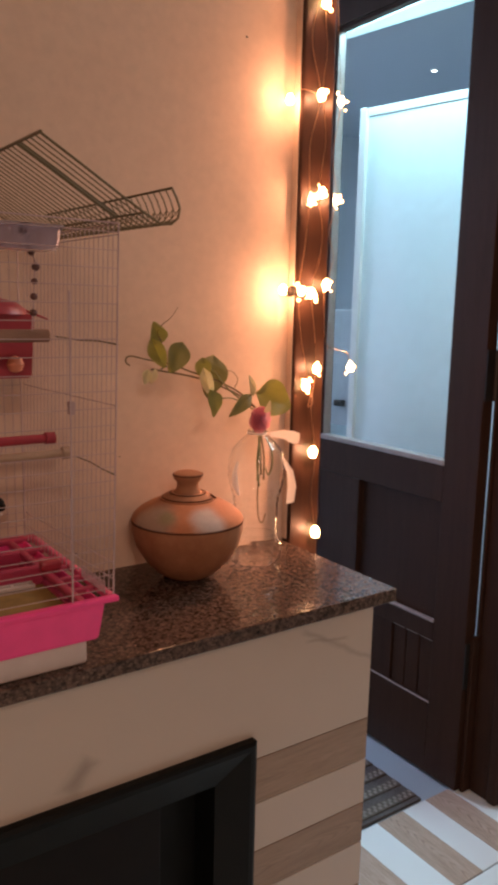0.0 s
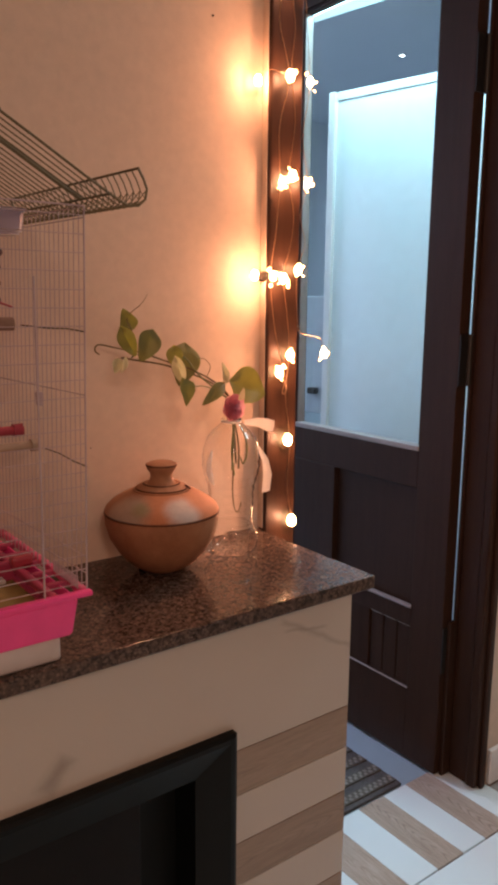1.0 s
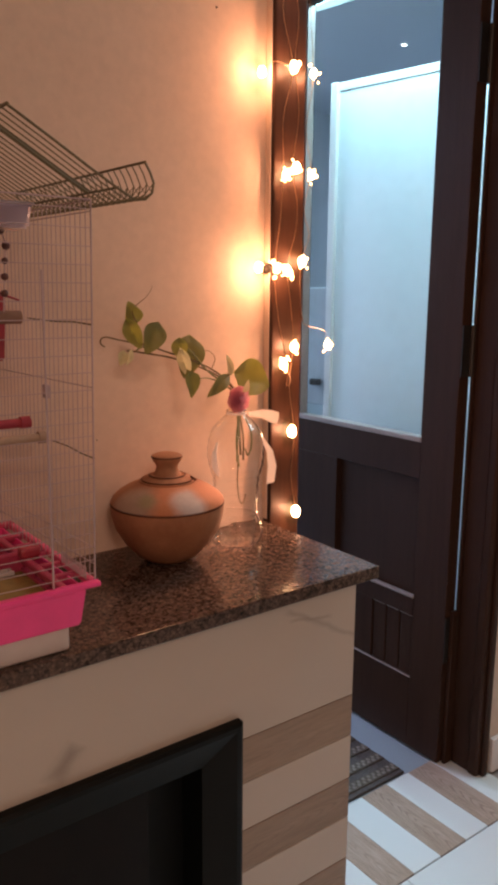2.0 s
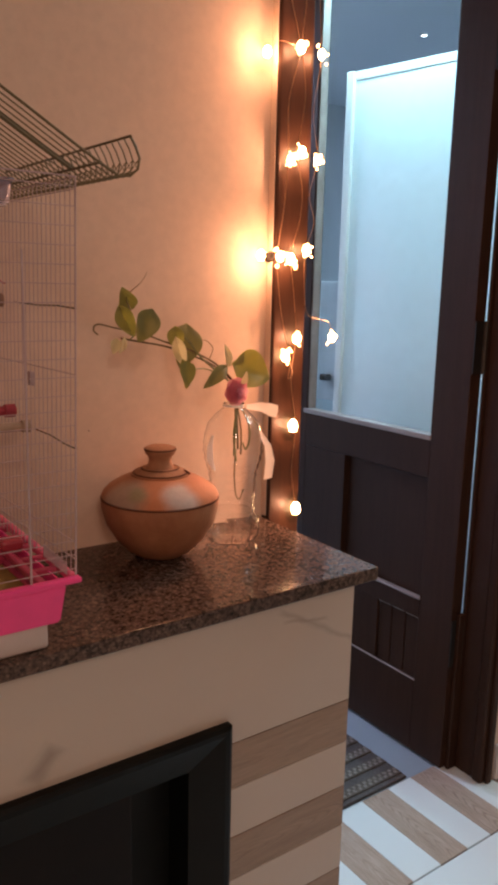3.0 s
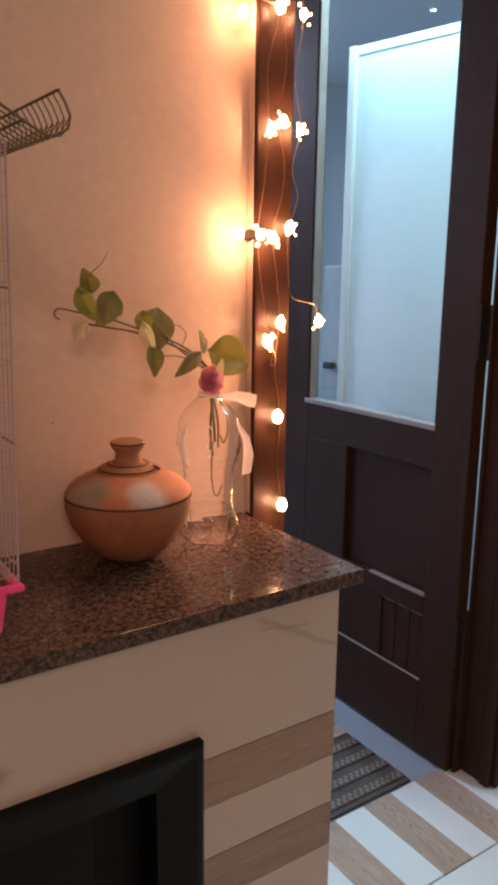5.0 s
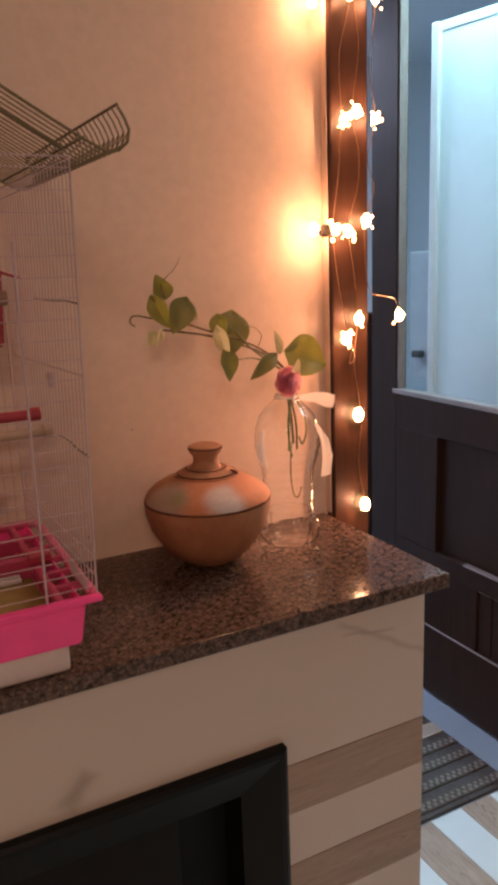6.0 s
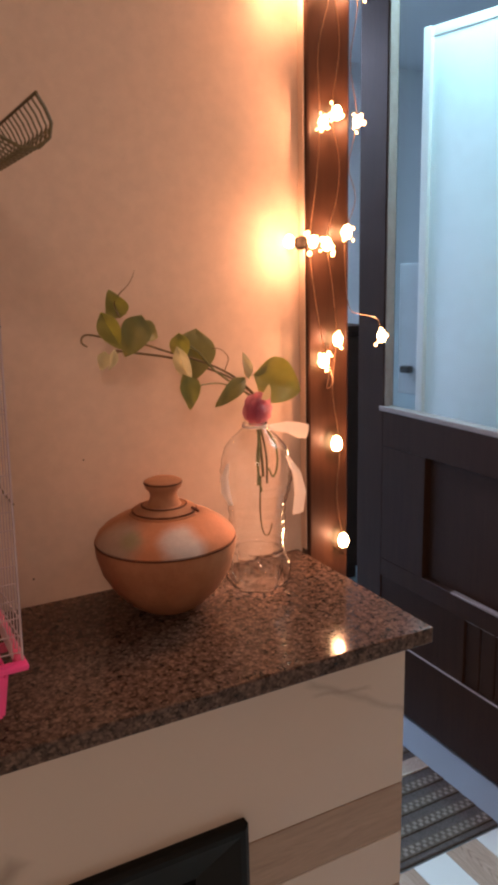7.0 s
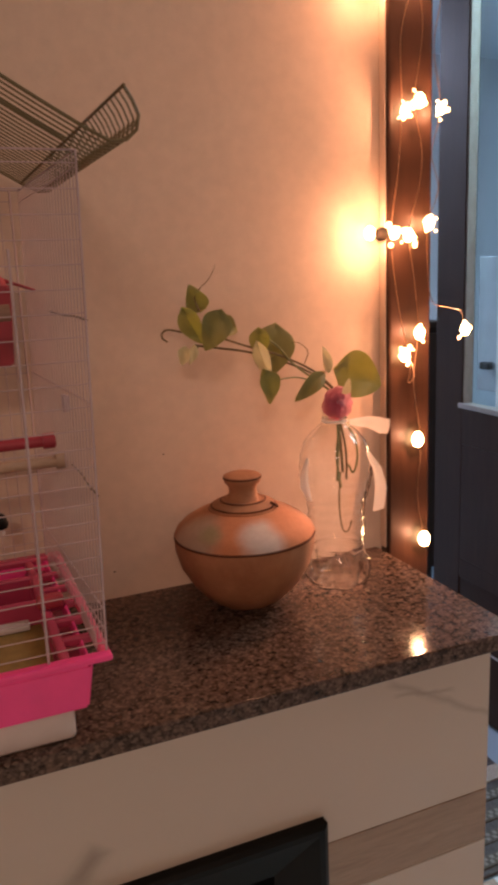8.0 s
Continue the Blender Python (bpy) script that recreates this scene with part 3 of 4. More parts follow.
lid = part("lid", lathe([(0.0, 0.0942), (0.0875, 0.0952), (0.0888, 0.0975), (0.0860, 0.1035), (0.077, 0.1125), (0.063, 0.1210), (0.050, 0.1268), (0.0440, 0.1285), (0.0435, 0.1305), (0.0, 0.1305)], POT, 64, wobble=0.006), CLAY_LID, pot, "lid painted in orange, white and green patches", True)
part("rim_line", lathe([(0.0878, 0.0939), (0.0895, 0.0941), (0.0895, 0.0955), (0.0878, 0.0955)], POT, 64, True, wobble=0.006), DARK_LINE, pot, "dark brown painted rim line", True)
part("collar", lathe([(0.0, 0.130), (0.0395, 0.130), (0.0405, 0.1325), (0.0375, 0.1350), (0.0300, 0.1370), (0.0280, 0.1390), (0.0, 0.1390)], POT, 48, wobble=0.01), CLAY, lid, smooth=True)
part("collar_line", lathe([(0.0392, 0.1332), (0.0409, 0.1328), (0.0409, 0.1318), (0.0392, 0.1316)], POT, 48, True), DARK_LINE, lid)
part("collar_line", lathe([(0.0274, 0.1394), (0.0292, 0.1386), (0.0290, 0.1378), (0.0272, 0.1382)], POT, 48, True), DARK_LINE, lid)
part("chip", add_tube(bmesh.new(), [(cx + 0.026, cy - 0.026, cz + 0.137), (cx + 0.030, cy - 0.029, cz + 0.1345), (cx + 0.034, cy - 0.030, cz + 0.131)], 0.0016, 6), DARK_LINE, lid, "dark chip in the collar")
part("knob", lathe([(0.0, 0.137), (0.0225, 0.1385), (0.0190, 0.143), (0.0170, 0.150), (0.0180, 0.156), (0.0222, 0.161), (0.0238, 0.1655), (0.0232, 0.1695), (0.0190, 0.1715), (0.010, 0.1722), (0.0, 0.1726)], POT, 40, wobble=0.03), CLAY, lid, smooth=True)
part("knob_line", lathe([(0.0232, 0.1662), (0.0243, 0.1668), (0.0241, 0.1684), (0.0228, 0.1684)], POT, 40, True, wobble=0.03), DARK_LINE, lid)

# ---- bottle vase with a money plant cutting ----
BOTTLE = (0.812, 1.060, SHELF)

PET = glass("clear_plastic", (0.99, 0.985, 0.975), 0.02, 1.38)
vase = thing("bottle_vase", "clear plastic bottle used as a vase on the shelf", "vase")
outer = [(0.0, 0.006), (0.014, 0.002), (0.030, 0.001), (0.040, 0.004), (0.0470, 0.012), (0.0485, 0.024), (0.0465, 0.036), (0.0405, 0.046), (0.0375, 0.052), (0.0385, 0.057), (0.0380, 0.066), (0.0390, 0.078),
         (0.0390, 0.092), (0.0388, 0.104), (0.0400, 0.118), (0.0450, 0.134), (0.0485, 0.152), (0.0482, 0.168), (0.0455, 0.184), (0.0400, 0.198), (0.0310, 0.209), (0.0220, 0.217), (0.0165, 0.222), (0.0150, 0.230)]
dense = outer[:4]
for (r0, z0), (r1, z1) in zip(outer[3:], outer[4:]):
    for k in range(1, 5):
        u = k / 4
        z = z0 + (z1 - z0) * u
        # moulded rings round the shoulder and the waist
        dense.append((r0 + (r1 - r0) * u + (0.0007 * math.sin(2 * math.pi * z / 0.0135) if 0.05 < z < 0.195 else 0.0), z))
outer = [((0.94 + 0.05 * min(1.0, max(0.0, (z - 0.06) / 0.08))) * r, z) for r, z in dense]
inner = [(max(0.0, r - 0.0010), z + (0.0012 if z < 0.03 else 0.0)) for r, z in reversed(outer)]


def bottle_mesh():
    bm = lathe(outer + inner, BOTTLE, 60)
    for v in bm.verts:
        z = v.co.z - SHELF
        a = math.atan2(v.co.y - BOTTLE[1], v.co.x - BOTTLE[0])
        d = Vector((v.co.x - BOTTLE[0], v.co.y - BOTTLE[1], 0))
        if z < 0.046:
            # five feet with creases between them
            d *= 1 - 0.28 * (1 - abs(math.sin(3 * a + 0.4))) ** 2 * math.sin(math.pi * min(1.0, (z + 0.004) / 0.050)) ** 0.7
        elif 0.058 < z < 0.165:
            # upright grip panels
            d *= 1 - 0.045 * max(0.0, math.cos(8 * a)) ** 2 * math.sin(math.pi * (z - 0.058) / 0.107) ** 0.5
        v.co.x, v.co.y = BOTTLE[0] + d.x, BOTTLE[1] + d.y
    return bm


part("bottle", bottle_mesh(), PET, vase, smooth=True).visible_shadow = False
part("neck_ring", lathe([(0.0148, 0.2270), (0.0165, 0.2272), (0.0165, 0.2284), (0.0148, 0.2286)], BOTTLE, 32, True), PET, vase, smooth=True)


def ribbon(points, widths, thick=0.0006):
    """A soft band through points, its width lying along the given side vectors."""
    bm = bmesh.new()
    rows = []
    for (p, s), w in zip(points, widths):
        p, s = Vector(p), Vector(s).normalized() * w / 2
        rows.append([bm.verts.new(p - s), bm.verts.new(p + Vector((0.0, -0.002, 0.0))), bm.verts.new(p + s)])
    for a, b in zip(rows, rows[1:]):
        for k in range(2):
            bm.faces.new((a[k], a[k + 1], b[k + 1], b[k]))
    bmesh.ops.solidify(bm, geom=bm.faces[:], thickness=thick)
    return bm


SATIN = leafy("white_satin", (0.74, 0.66, 0.58), (0.80, 0.72, 0.64))
bow = thing("ribbon_bow", "white satin ribbon tied round the bottle neck", "ribbon")
nx, ny, nz = BOTTLE[0], BOTTLE[1], SHELF + 0.222
part("tail", ribbon([((nx + 0.010, ny - 0.020, nz + 0.002), (0, 0.2, 1)), ((nx + 0.030, ny - 0.032, nz + 0.002), (0.1, 0.2, 1)), ((nx + 0.045, ny - 0.037, nz - 0.003), (0.2, 0.2, 1)), ((nx + 0.057, ny - 0.039, nz - 0.006), (0.35, 0.2, 1))], [0.007, 0.015, 0.021, 0.019]), SATIN, bow, smooth=True)
part("tail", ribbon([((nx + 0.030, ny - 0.030, nz - 0.036), (1, 0.0, 0.2)), ((nx + 0.040, ny - 0.040, nz - 0.060), (1, 0, 0.1)), ((nx + 0.042, ny - 0.044, nz - 0.085), (1, 0, 0)), ((nx + 0.037, ny - 0.046, nz - 0.112), (1, 0, 0.1))], [0.005, 0.013, 0.018, 0.017]), SATIN, bow, smooth=True)
part("tail", ribbon([((nx - 0.046, ny - 0.012, nz - 0.040), (1, 0.3, -0.3)), ((nx - 0.053, ny - 0.014, nz - 0.058), (1, 0.3, -0.2)), ((nx - 0.052, ny - 0.014, nz - 0.078), (1, 0.3, -0.2)), ((nx - 0.045, ny - 0.014, nz - 0.096), (1, 0.3, -0.3))], [0.005, 0.013, 0.017, 0.008]), SATIN, bow, smooth=True)
part("knot", lathe([(0.0155, -0.002), (0.0170, -0.001), (0.0170, 0.001), (0.0155, 0.002)], (nx, ny, nz + 0.002), 24, True), SATIN, bow, smooth=True)


# plant
STEM = plain("brown_green_stem", (0.20, 0.14, 0.06), 0.6, vary=0.3, scale=200)
STEM_GREEN = plain("green_stem", (0.16, 0.17, 0.05), 0.5, vary=0.2, scale=200)
LEAF_DARK = leafy("dark_leaf", (0.18, 0.185, 0.068), (0.245, 0.245, 0.10))
LEAF_LIGHT = leafy("light_leaf", (0.205, 0.215, 0.072), (0.29, 0.295, 0.11))
LEAF_PALE = leafy("pale_leaf", (0.50, 0.45, 0.26), (0.62, 0.56, 0.36))
plant = thing("money_plant", "money plant cutting with heart-shaped leaves standing in the bottle", "plant")


def leaf(centre, length, width, tip, normal, material, name="leaf", fold=0.25, curl=0.15, peak=0.72):
    """A heart-shaped blade; tip is the way its point looks, normal the way its upper side looks."""
    t = Vector(tip).normalized()
    nrm = Vector(normal)
    nrm = (nrm - t * nrm.dot(t)).normalized()
    s = t.cross(nrm)
    bm = bmesh.new()
    rows, n, m = [], 14, 4
    for i in range(n + 1):
        u = i / n
        half = width / 2 * (math.sin(math.pi * u ** peak) ** 0.62 if 0 < u < 1 else 0.0) * (1.14 - 0.36 * u)
        row = []
        for k in range(-m, m + 1):
            v = k / m
            back = -0.10 * length * (1 - u) ** 2 * math.sin(math.pi * min(1, abs(v))) ** 2
            p = t * ((u - 0.5) * length + back) + s * (v * half) + nrm * (fold * abs(v) * half - curl * length * (u - 0.4) ** 2 * 2 + 0.02 * length * math.sin(9 * u + 3 * v))
            row.append(bm.verts.new(Vector(centre) + p))
        rows.append(row)
    for a, b in zip(rows, rows[1:]):
        for k in range(2 * m):
            bm.faces.new((a[k], a[k + 1], b[k + 1], b[k]))
    bmesh.ops.remove_doubles(bm, verts=bm.verts, dist=1e-5)
    bmesh.ops.solidify(bm, geom=bm.faces[:], thickness=0.0005)
    return part(name, bm, material, plant, smooth=True)


def stem(points, r, material=STEM, taper=0.7):
    return part("stem", add_tube(bmesh.new(), smooth_line(points, 6), r, 7, taper), material, plant, smooth=True)


stem([(0.829, 1.070, 1.13), (0.826, 1.070, 1.17), (0.823, 1.072, 1.205), (0.826, 1.082, 1.236), (0.812, 1.094, 1.254), (0.783, 1.100, 1.272), (0.724, 1.110, 1.294), (0.674, 1.120, 1.304), (0.650, 1.128, 1.308)], 0.0021)
stem([(0.836, 1.072, 1.12), (0.834, 1.070, 1.16), (0.825, 1.070, 1.205), (0.826, 1.080, 1.236), (0.800, 1.092, 1.266), (0.759, 1.100, 1.288), (0.716, 1.110, 1.303), (0.684, 1.120, 1.315), (0.660, 1.126, 1.320), (0.641, 1.130, 1.324), (0.620, 1.136, 1.329), (0.612, 1.138, 1.326), (0.611, 1.137, 1.319), (0.617, 1.136, 1.314)], 0.0017)
stem([(0.826, 1.088, 1.236), (0.796, 1.090, 1.258), (0.770, 1.090, 1.278), (0.757, 1.090, 1.292), (0.747, 1.090, 1.304), (0.728, 1.090, 1.316)], 0.0016, STEM_GREEN)
stem([(0.800, 1.086, 1.252), (0.770, 1.075, 1.262), (0.745, 1.065, 1.264), (0.722, 1.060, 1.262)], 0.0012, STEM_GREEN)
stem([(0.832, 1.070, 1.215), (0.824, 1.070, 1.185), (0.820, 1.070, 1.155), (0.823, 1.070, 1.125), (0.826, 1.070, 1.110)], 0.0020, STEM_GREEN)
stem([(0.830, 1.070, 1.215), (0.838, 1.068, 1.190), (0.848, 1.068, 1.172), (0.850, 1.068, 1.145), (0.843, 1.068, 1.128), (0.838, 1.070, 1.140)], 0.0018, STEM_GREEN)
stem([(0.826, 1.072, 1.13), (0.824, 1.072, 1.085), (0.828, 1.072, 1.052), (0.836, 1.072, 1.045), (0.842, 1.072, 1.060)], 0.0013, STEM)
stem([(0.641, 1.075, 1.352), (0.640, 1.088, 1.368), (0.646, 1.082, 1.380), (0.651, 1.070, 1.388), (0.653, 1.058, 1.397), (0.655, 1.052, 1.406)], 0.0009, STEM, 0.3)
stem([(0.664, 1.122, 1.308), (0.650, 1.080, 1.316), (0.640, 1.040, 1.318)], 0.0011, STEM_GREEN)
stem([(0.655, 1.126, 1.306), (0.640, 1.105, 1.304), (0.628, 1.092, 1.300)], 0.0009, STEM_GREEN)
stem([(0.788, 1.095, 1.276), (0.792, 1.092, 1.292), (0.780, 1.090, 1.304), (0.768, 1.090, 1.306)], 0.0007, STEM)
leaf((0.862, 1.077, 1.254), 0.066, 0.064, (0.80, -0.2, -0.30), (-0.15, -1, 0.35), LEAF_LIGHT)
leaf((0.6415, 1.030, 1.331), 0.047, 0.035, (-0.52, -0.1, -1), (-0.1, -1, 0.2), LEAF_DARK)
leaf((0.625, 1.055, 1.335), 0.046, 0.026, (0.50, -0.1, -1), (-0.6, -1, 0.1), LEAF_LIGHT, fold=0.45)
leaf((0.640, 1.088, 1.368), 0.034, 0.028, (-0.45, -0.2, 1), (-0.3, -1, 0.2), LEAF_LIGHT, peak=0.6)
leaf((0.748, 1.104, 1.294), 0.066, 0.053, (-0.25, -0.2, -1), (0, -1, 0.35), LEAF_DARK)
leaf((0.724, 1.090, 1.308), 0.034, 0.026, (0.1, 0, -1), (-0.6, -1, 0.1), LEAF_LIGHT)
leaf((0.716, 1.062, 1.288), 0.046, 0.020, (0.35, 0, -1), (-0.7, -1, 0.2), LEAF_PALE, fold=0.5)
leaf((0.710, 1.032, 1.258), 0.039, 0.027, (0.12, 0.05, -1), (0.1, -1, 0.1), LEAF_LIGHT, peak=0.55)
leaf((0.778, 1.060, 1.251), 0.054, 0.022, (-0.85, -0.2, -0.55), (0, -1, 0.5), LEAF_DARK)
leaf((0.623, 1.090, 1.299), 0.022, 0.018, (-0.2, 0, -1), (0, -1, 0), LEAF_PALE)
leaf((0.633, 1.086, 1.300), 0.024, 0.014, (-0.3, 0, -1), (0.5, -1, 0), LEAF_PALE)
leaf((0.697, 1.128, 1.328), 0.030, 0.028, (0.8, 0, -0.4), (0, -1, 0.3), LEAF_DARK)
leaf((0.813, 1.080, 1.282), 0.034, 0.014, (-0.2, 0, 1), (0, -1, 0), LEAF_PALE)

# pink flower at the bottle mouth
PETAL = leafy("pink_petal", (0.60, 0.06, 0.14), (0.82, 0.36, 0.40))
flower = thing("pink_flower", "small pink rosette flower at the bottle mouth", "flower")
fr = random.Random(11)
for ring, count, reach in ((0, 3, 0.009), (1, 6, 0.017), (2, 7, 0.023)):
    for i in range(count):
        a = 2 * math.pi * (i + 0.35 * ring + 0.2 * fr.random()) / count
        bm = bmesh.new()
        out = Vector((math.cos(a), -0.25, 1.15 * math.sin(a))).normalized()
        nrm = Vector((0.15, -1, 0.1))
        nrm = (nrm - out * nrm.dot(out)).normalized()
        sd = out.cross(nrm)
        rows = []
        for u in (0.0, 0.3, 0.65, 0.9, 1.0):
            w = reach * 0.62 * math.sin(math.pi * (0.12 + 0.8 * u)) ** 0.6
            rows.append([bm.verts.new(Vector((0.815, 1.055 + 0.004 * ring, 1.226)) + out * reach * u + sd * w * v + nrm * (0.005 * u * (1 - 0.6 * ring) + 0.003 * v * v)) for v in (-1, -0.4, 0.4, 1)])
        for p, q in zip(rows, rows[1:]):
            for k in range(3):
                bm.faces.new((p[k], p[k + 1], q[k + 1], q[k]))
        bmesh.ops.solidify(bm, geom=bm.faces[:], thickness=0.0005)
        part("petal", bm, PETAL, flower, smooth=True)
tip_bm = bmesh.new()
tip_rows = [[tip_bm.verts.new((0.822 + 0.004 * u + v * 0.007 * (1 - u * u) + 0.002, 1.050 - 0.002 * u, 1.238 + 0.020 * u + 0.002 * abs(v))) for v in (-1, 0, 1)] for u in (0.0, 0.35, 0.7, 0.97)]
for p, q in zip(tip_rows, tip_rows[1:]):
    for k in range(2):
        tip_bm.faces.new((p[k], p[k + 1], q[k + 1], q[k]))
bmesh.ops.solidify(tip_bm, geom=tip_bm.faces[:], thickness=0.0006)
part("petal", tip_bm, LEAF_PALE, flower, "pale outer petal", True)
part("stalk", add_tube(bmesh.new(), [(0.816, 1.060, 1.222), (0.820, 1.068, 1.206), (0.822, 1.068, 1.17), (0.818, 1.066, 1.12)], 0.0015), STEM_GREEN, flower)


# ---- bird cage ----
CAGE_WIRE = plain("white_enamelled_wire", (0.46, 0.35, 0.355), 0.4, 0.1, relief=0)
OLIVE_WIRE = plain("olive_brass_wire", (0.135, 0.10, 0.042), 0.5, 0.0, relief=0)
PINK = plain("pink_plastic", (0.82, 0.055, 0.25), 0.35, vary=0.06, relief=0.03)
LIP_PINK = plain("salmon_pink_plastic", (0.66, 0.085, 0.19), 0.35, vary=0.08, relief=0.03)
# darker copy of the tray pink, with the shade inside the cage coloured in
SHADED_PINK = plain("shaded_pink_plastic", (0.40, 0.042, 0.095), 0.4, vary=0.1, relief=0.03)
RED = plain("red_plastic", (0.34, 0.035, 0.055), 0.4, vary=0.08, relief=0.03)
WHITE_PLASTIC = plain("white_plastic", (0.52, 0.45, 0.42), 0.4, vary=0.05, relief=0.03)
PERCH_WOOD = wood("perch_wood", (0.30, 0.19, 0.13), (0.42, 0.29, 0.20), 0.6, (1, 9, 9), 12)
DULL_WOOD = wood("dull_perch_wood", (0.17, 0.085, 0.055), (0.27, 0.15, 0.10), 0.6, (1, 9, 9), 12)
PAPER = plain("yellow_tray_paper", (0.25, 0.155, 0.042), 0.8, vary=0.2, scale=60)
MILKY = glass("milky_plastic", (0.78, 0.80, 0.96), 0.35, 1.2)
BEAD = plain("dark_bead", (0.09, 0.032, 0.024), 0.5)
CX0, CX1, CY0, CY1 = 0.06, 0.457, 0.852, 1.135
CZ0, CZ1 = 1.058, 1.496
cage = thing("bird_cage", "tall wire bird cage with a bright pink tray, roof flap open", "bird cage")


def bars(segments, r):
    bm = bmesh.new()
    for pts in segments:
        add_tube(bm, pts, r, 5)
    return bm


def right(z):
    """The right-hand side of the cage leans out a little towards its top."""
    return CX1 + 0.010 * (z - CZ0) / (CZ1 - CZ0)


def steps(a, b, gap):
    n = max(1, round((b - a) / gap))
    return [a + (b - a) * i / n for i in range(n + 1)]


side_z = [1.08, 1.10, 1.29, CZ1 - 0.012]
part("front_panel", bars([[(CX0, CY0, z), (right(z), CY0, z)] for z in [1.07 + 0.0165 * i for i in range(13)] + [1.288 + 0.0198 * i for i in range(11)]], 0.00058), CAGE_WIRE, cage)
BACK = -0.014          # the right-hand side draws in towards the wall
part("side_panel", bars([[(CX1 + BACK * (y - CY0) / (CY1 - CY0), y, CZ0), (right(CZ1) + BACK * (y - CY0) / (CY1 - CY0), y, CZ1)] for y in steps(CY0, CY1, 0.0122)] + [[(right(z) + 0.001, CY0, z), (right(z) + 0.001 + BACK, CY1, z)] for z in side_z], 0.00062), CAGE_WIRE, cage)
part("side_panel", bars([[(CX0, y, CZ0), (CX0, y, CZ1)] for y in steps(CY0, CY1, 0.0122)] + [[(CX0 - 0.001, CY0, z), (CX0 - 0.001, CY1, z)] for z in side_z], 0.00055), CAGE_WIRE, cage)
part("back_panel", bars([[(x, CY1, CZ0), (x, CY1, CZ1)] for x in steps(CX0, CX1 + BACK, 0.0122)] + [[(CX0, CY1 + 0.001, z), (CX1 + BACK, CY1 + 0.001, z)] for z in side_z], 0.00055), CAGE_WIRE, cage)
for x, y in ((CX0, CY0), (CX1, CY0), (CX0, CY1), (CX1 + BACK, CY1)):
    part("corner_post", bars([[(x, y, 1.055), (right(CZ1) if x == CX1 else x, y, CZ1)]], 0.0012), CAGE_WIRE, cage)
part("door_post", bars([[(0.405, CY0 - 0.002, 1.06), (0.407, CY0 - 0.002, 1.42)]], 0.0013), CAGE_WIRE, cage)
part("top_ring", bars([[(CX0, CY0, CZ1), (right(CZ1), CY0, CZ1), (right(CZ1) + BACK, CY1, CZ1), (CX0, CY1, CZ1), (CX0, CY0, CZ1)]], 0.0010), CAGE_WIRE, cage)
part("bent_wire", bars([[(CX1 + 0.008, CY0 + 0.001, 1.361), (CX1 + 0.006, 0.90, 1.363), (CX1 + 0.007, 0.96, 1.3615), (CX1 + 0.006, 1.046, 1.363)]], 0.0010), OLIVE_WIRE, cage)
part("bent_wire", bars([[(CX1 + 0.005, CY0 + 0.001, 1.208), (CX1 + 0.004, 0.89, 1.2085), (CX1 + 0.005, 0.93, 1.2105), (CX1 + 0.004, 0.976, 1.210)]], 0.0010), OLIVE_WIRE, cage)

# open roof flap: wires run down the slope and curl up at the eave
roof = part("roof_flap", bmesh.new(), OLIVE_WIRE, cage, "olive wire roof flap with a curled eave")
e0, ev, sv = Vector((0.480, 0.768, 1.489)), Vector((0.0, 1.0, 0.015)), Vector((-1.0, 0.0, 0.0))


def roof_wire(k):
    base = e0 + ev * k
    pts = [base + sv * d + Vector((0, 0, z)) for d, z in ((0.130, 0.072), (0.092, 0.050), (0.050, 0.025), (0.022, 0.009), (0.004, 0.0))]
    pts += [base - sv * d + Vector((0, 0, z)) for d, z in ((0.008, 0.001), (0.016, 0.008), (0.018, 0.018), (0.014, 0.028), (0.009, 0.036))]
    return pts


wires = [roof_wire(0.0142 * i) for i in range(27)]
part("slope_wires", bars(wires[1:-1], 0.0008), OLIVE_WIRE, roof)
part("edge_wire", bars([wires[0]], 0.0014), OLIVE_WIRE, roof)
part("edge_wire", bars([wires[-1]], 0.0014), OLIVE_WIRE, roof)
for i, r in ((0, 0.0018), (3, 0.0014), (5, 0.0013), (9, 0.0014)):
    part("cross_wire", bars([[wires[0][i] + Vector((0, 0, 0.0014)), wires[-1][i] + Vector((0, 0, 0.0014))]], r), OLIVE_WIRE, roof)
part("slope_band", bars([[p + Vector((0, 0, 0.002)) for p in wires[5][:4]]], 0.0024), OLIVE_WIRE, roof)
part("eave_mesh", bars([[wires[i][j], wires[i + 1][j + 1]] for i in range(26) for j in (4, 5, 6)] + [[wires[i + 1][j], wires[i][j + 1]] for i in range(26) for j in (4, 5, 6)], 0.00045), OLIVE_WIRE, roof)


# tray: a flared pink tub with a grooved lip on a white foot
def tub(lo, hi, z0, z1, flare, wall):
    """A tub with sloping sides: outer and inner skins, an open top."""
    bm = bmesh.new()
    def loop(inset, z):
        return [bm.verts.new(p) for p in ((lo[0] + inset, lo[1] + inset, z), (hi[0] - inset, lo[1] + inset, z), (hi[0] - inset, hi[1] - inset, z), (lo[0] + inset, hi[1] - inset, z))]
    loops = [loop(flare, z0), loop(0, z1), loop(wall, z1), loop(flare + wall, z0 + wall)]
    for a, b in zip(loops, loops[1:]):
        for k in range(4):
            bm.faces.new((a[k], a[(k + 1) % 4], b[(k + 1) % 4], b[k]))
    bm.faces.new(loops[0][::-1])
    bm.faces.new(loops[-1])
    bmesh.ops.bevel(bm, geom=[e for e in bm.edges], offset=0.0025, segments=2, affect="EDGES")
    return bm


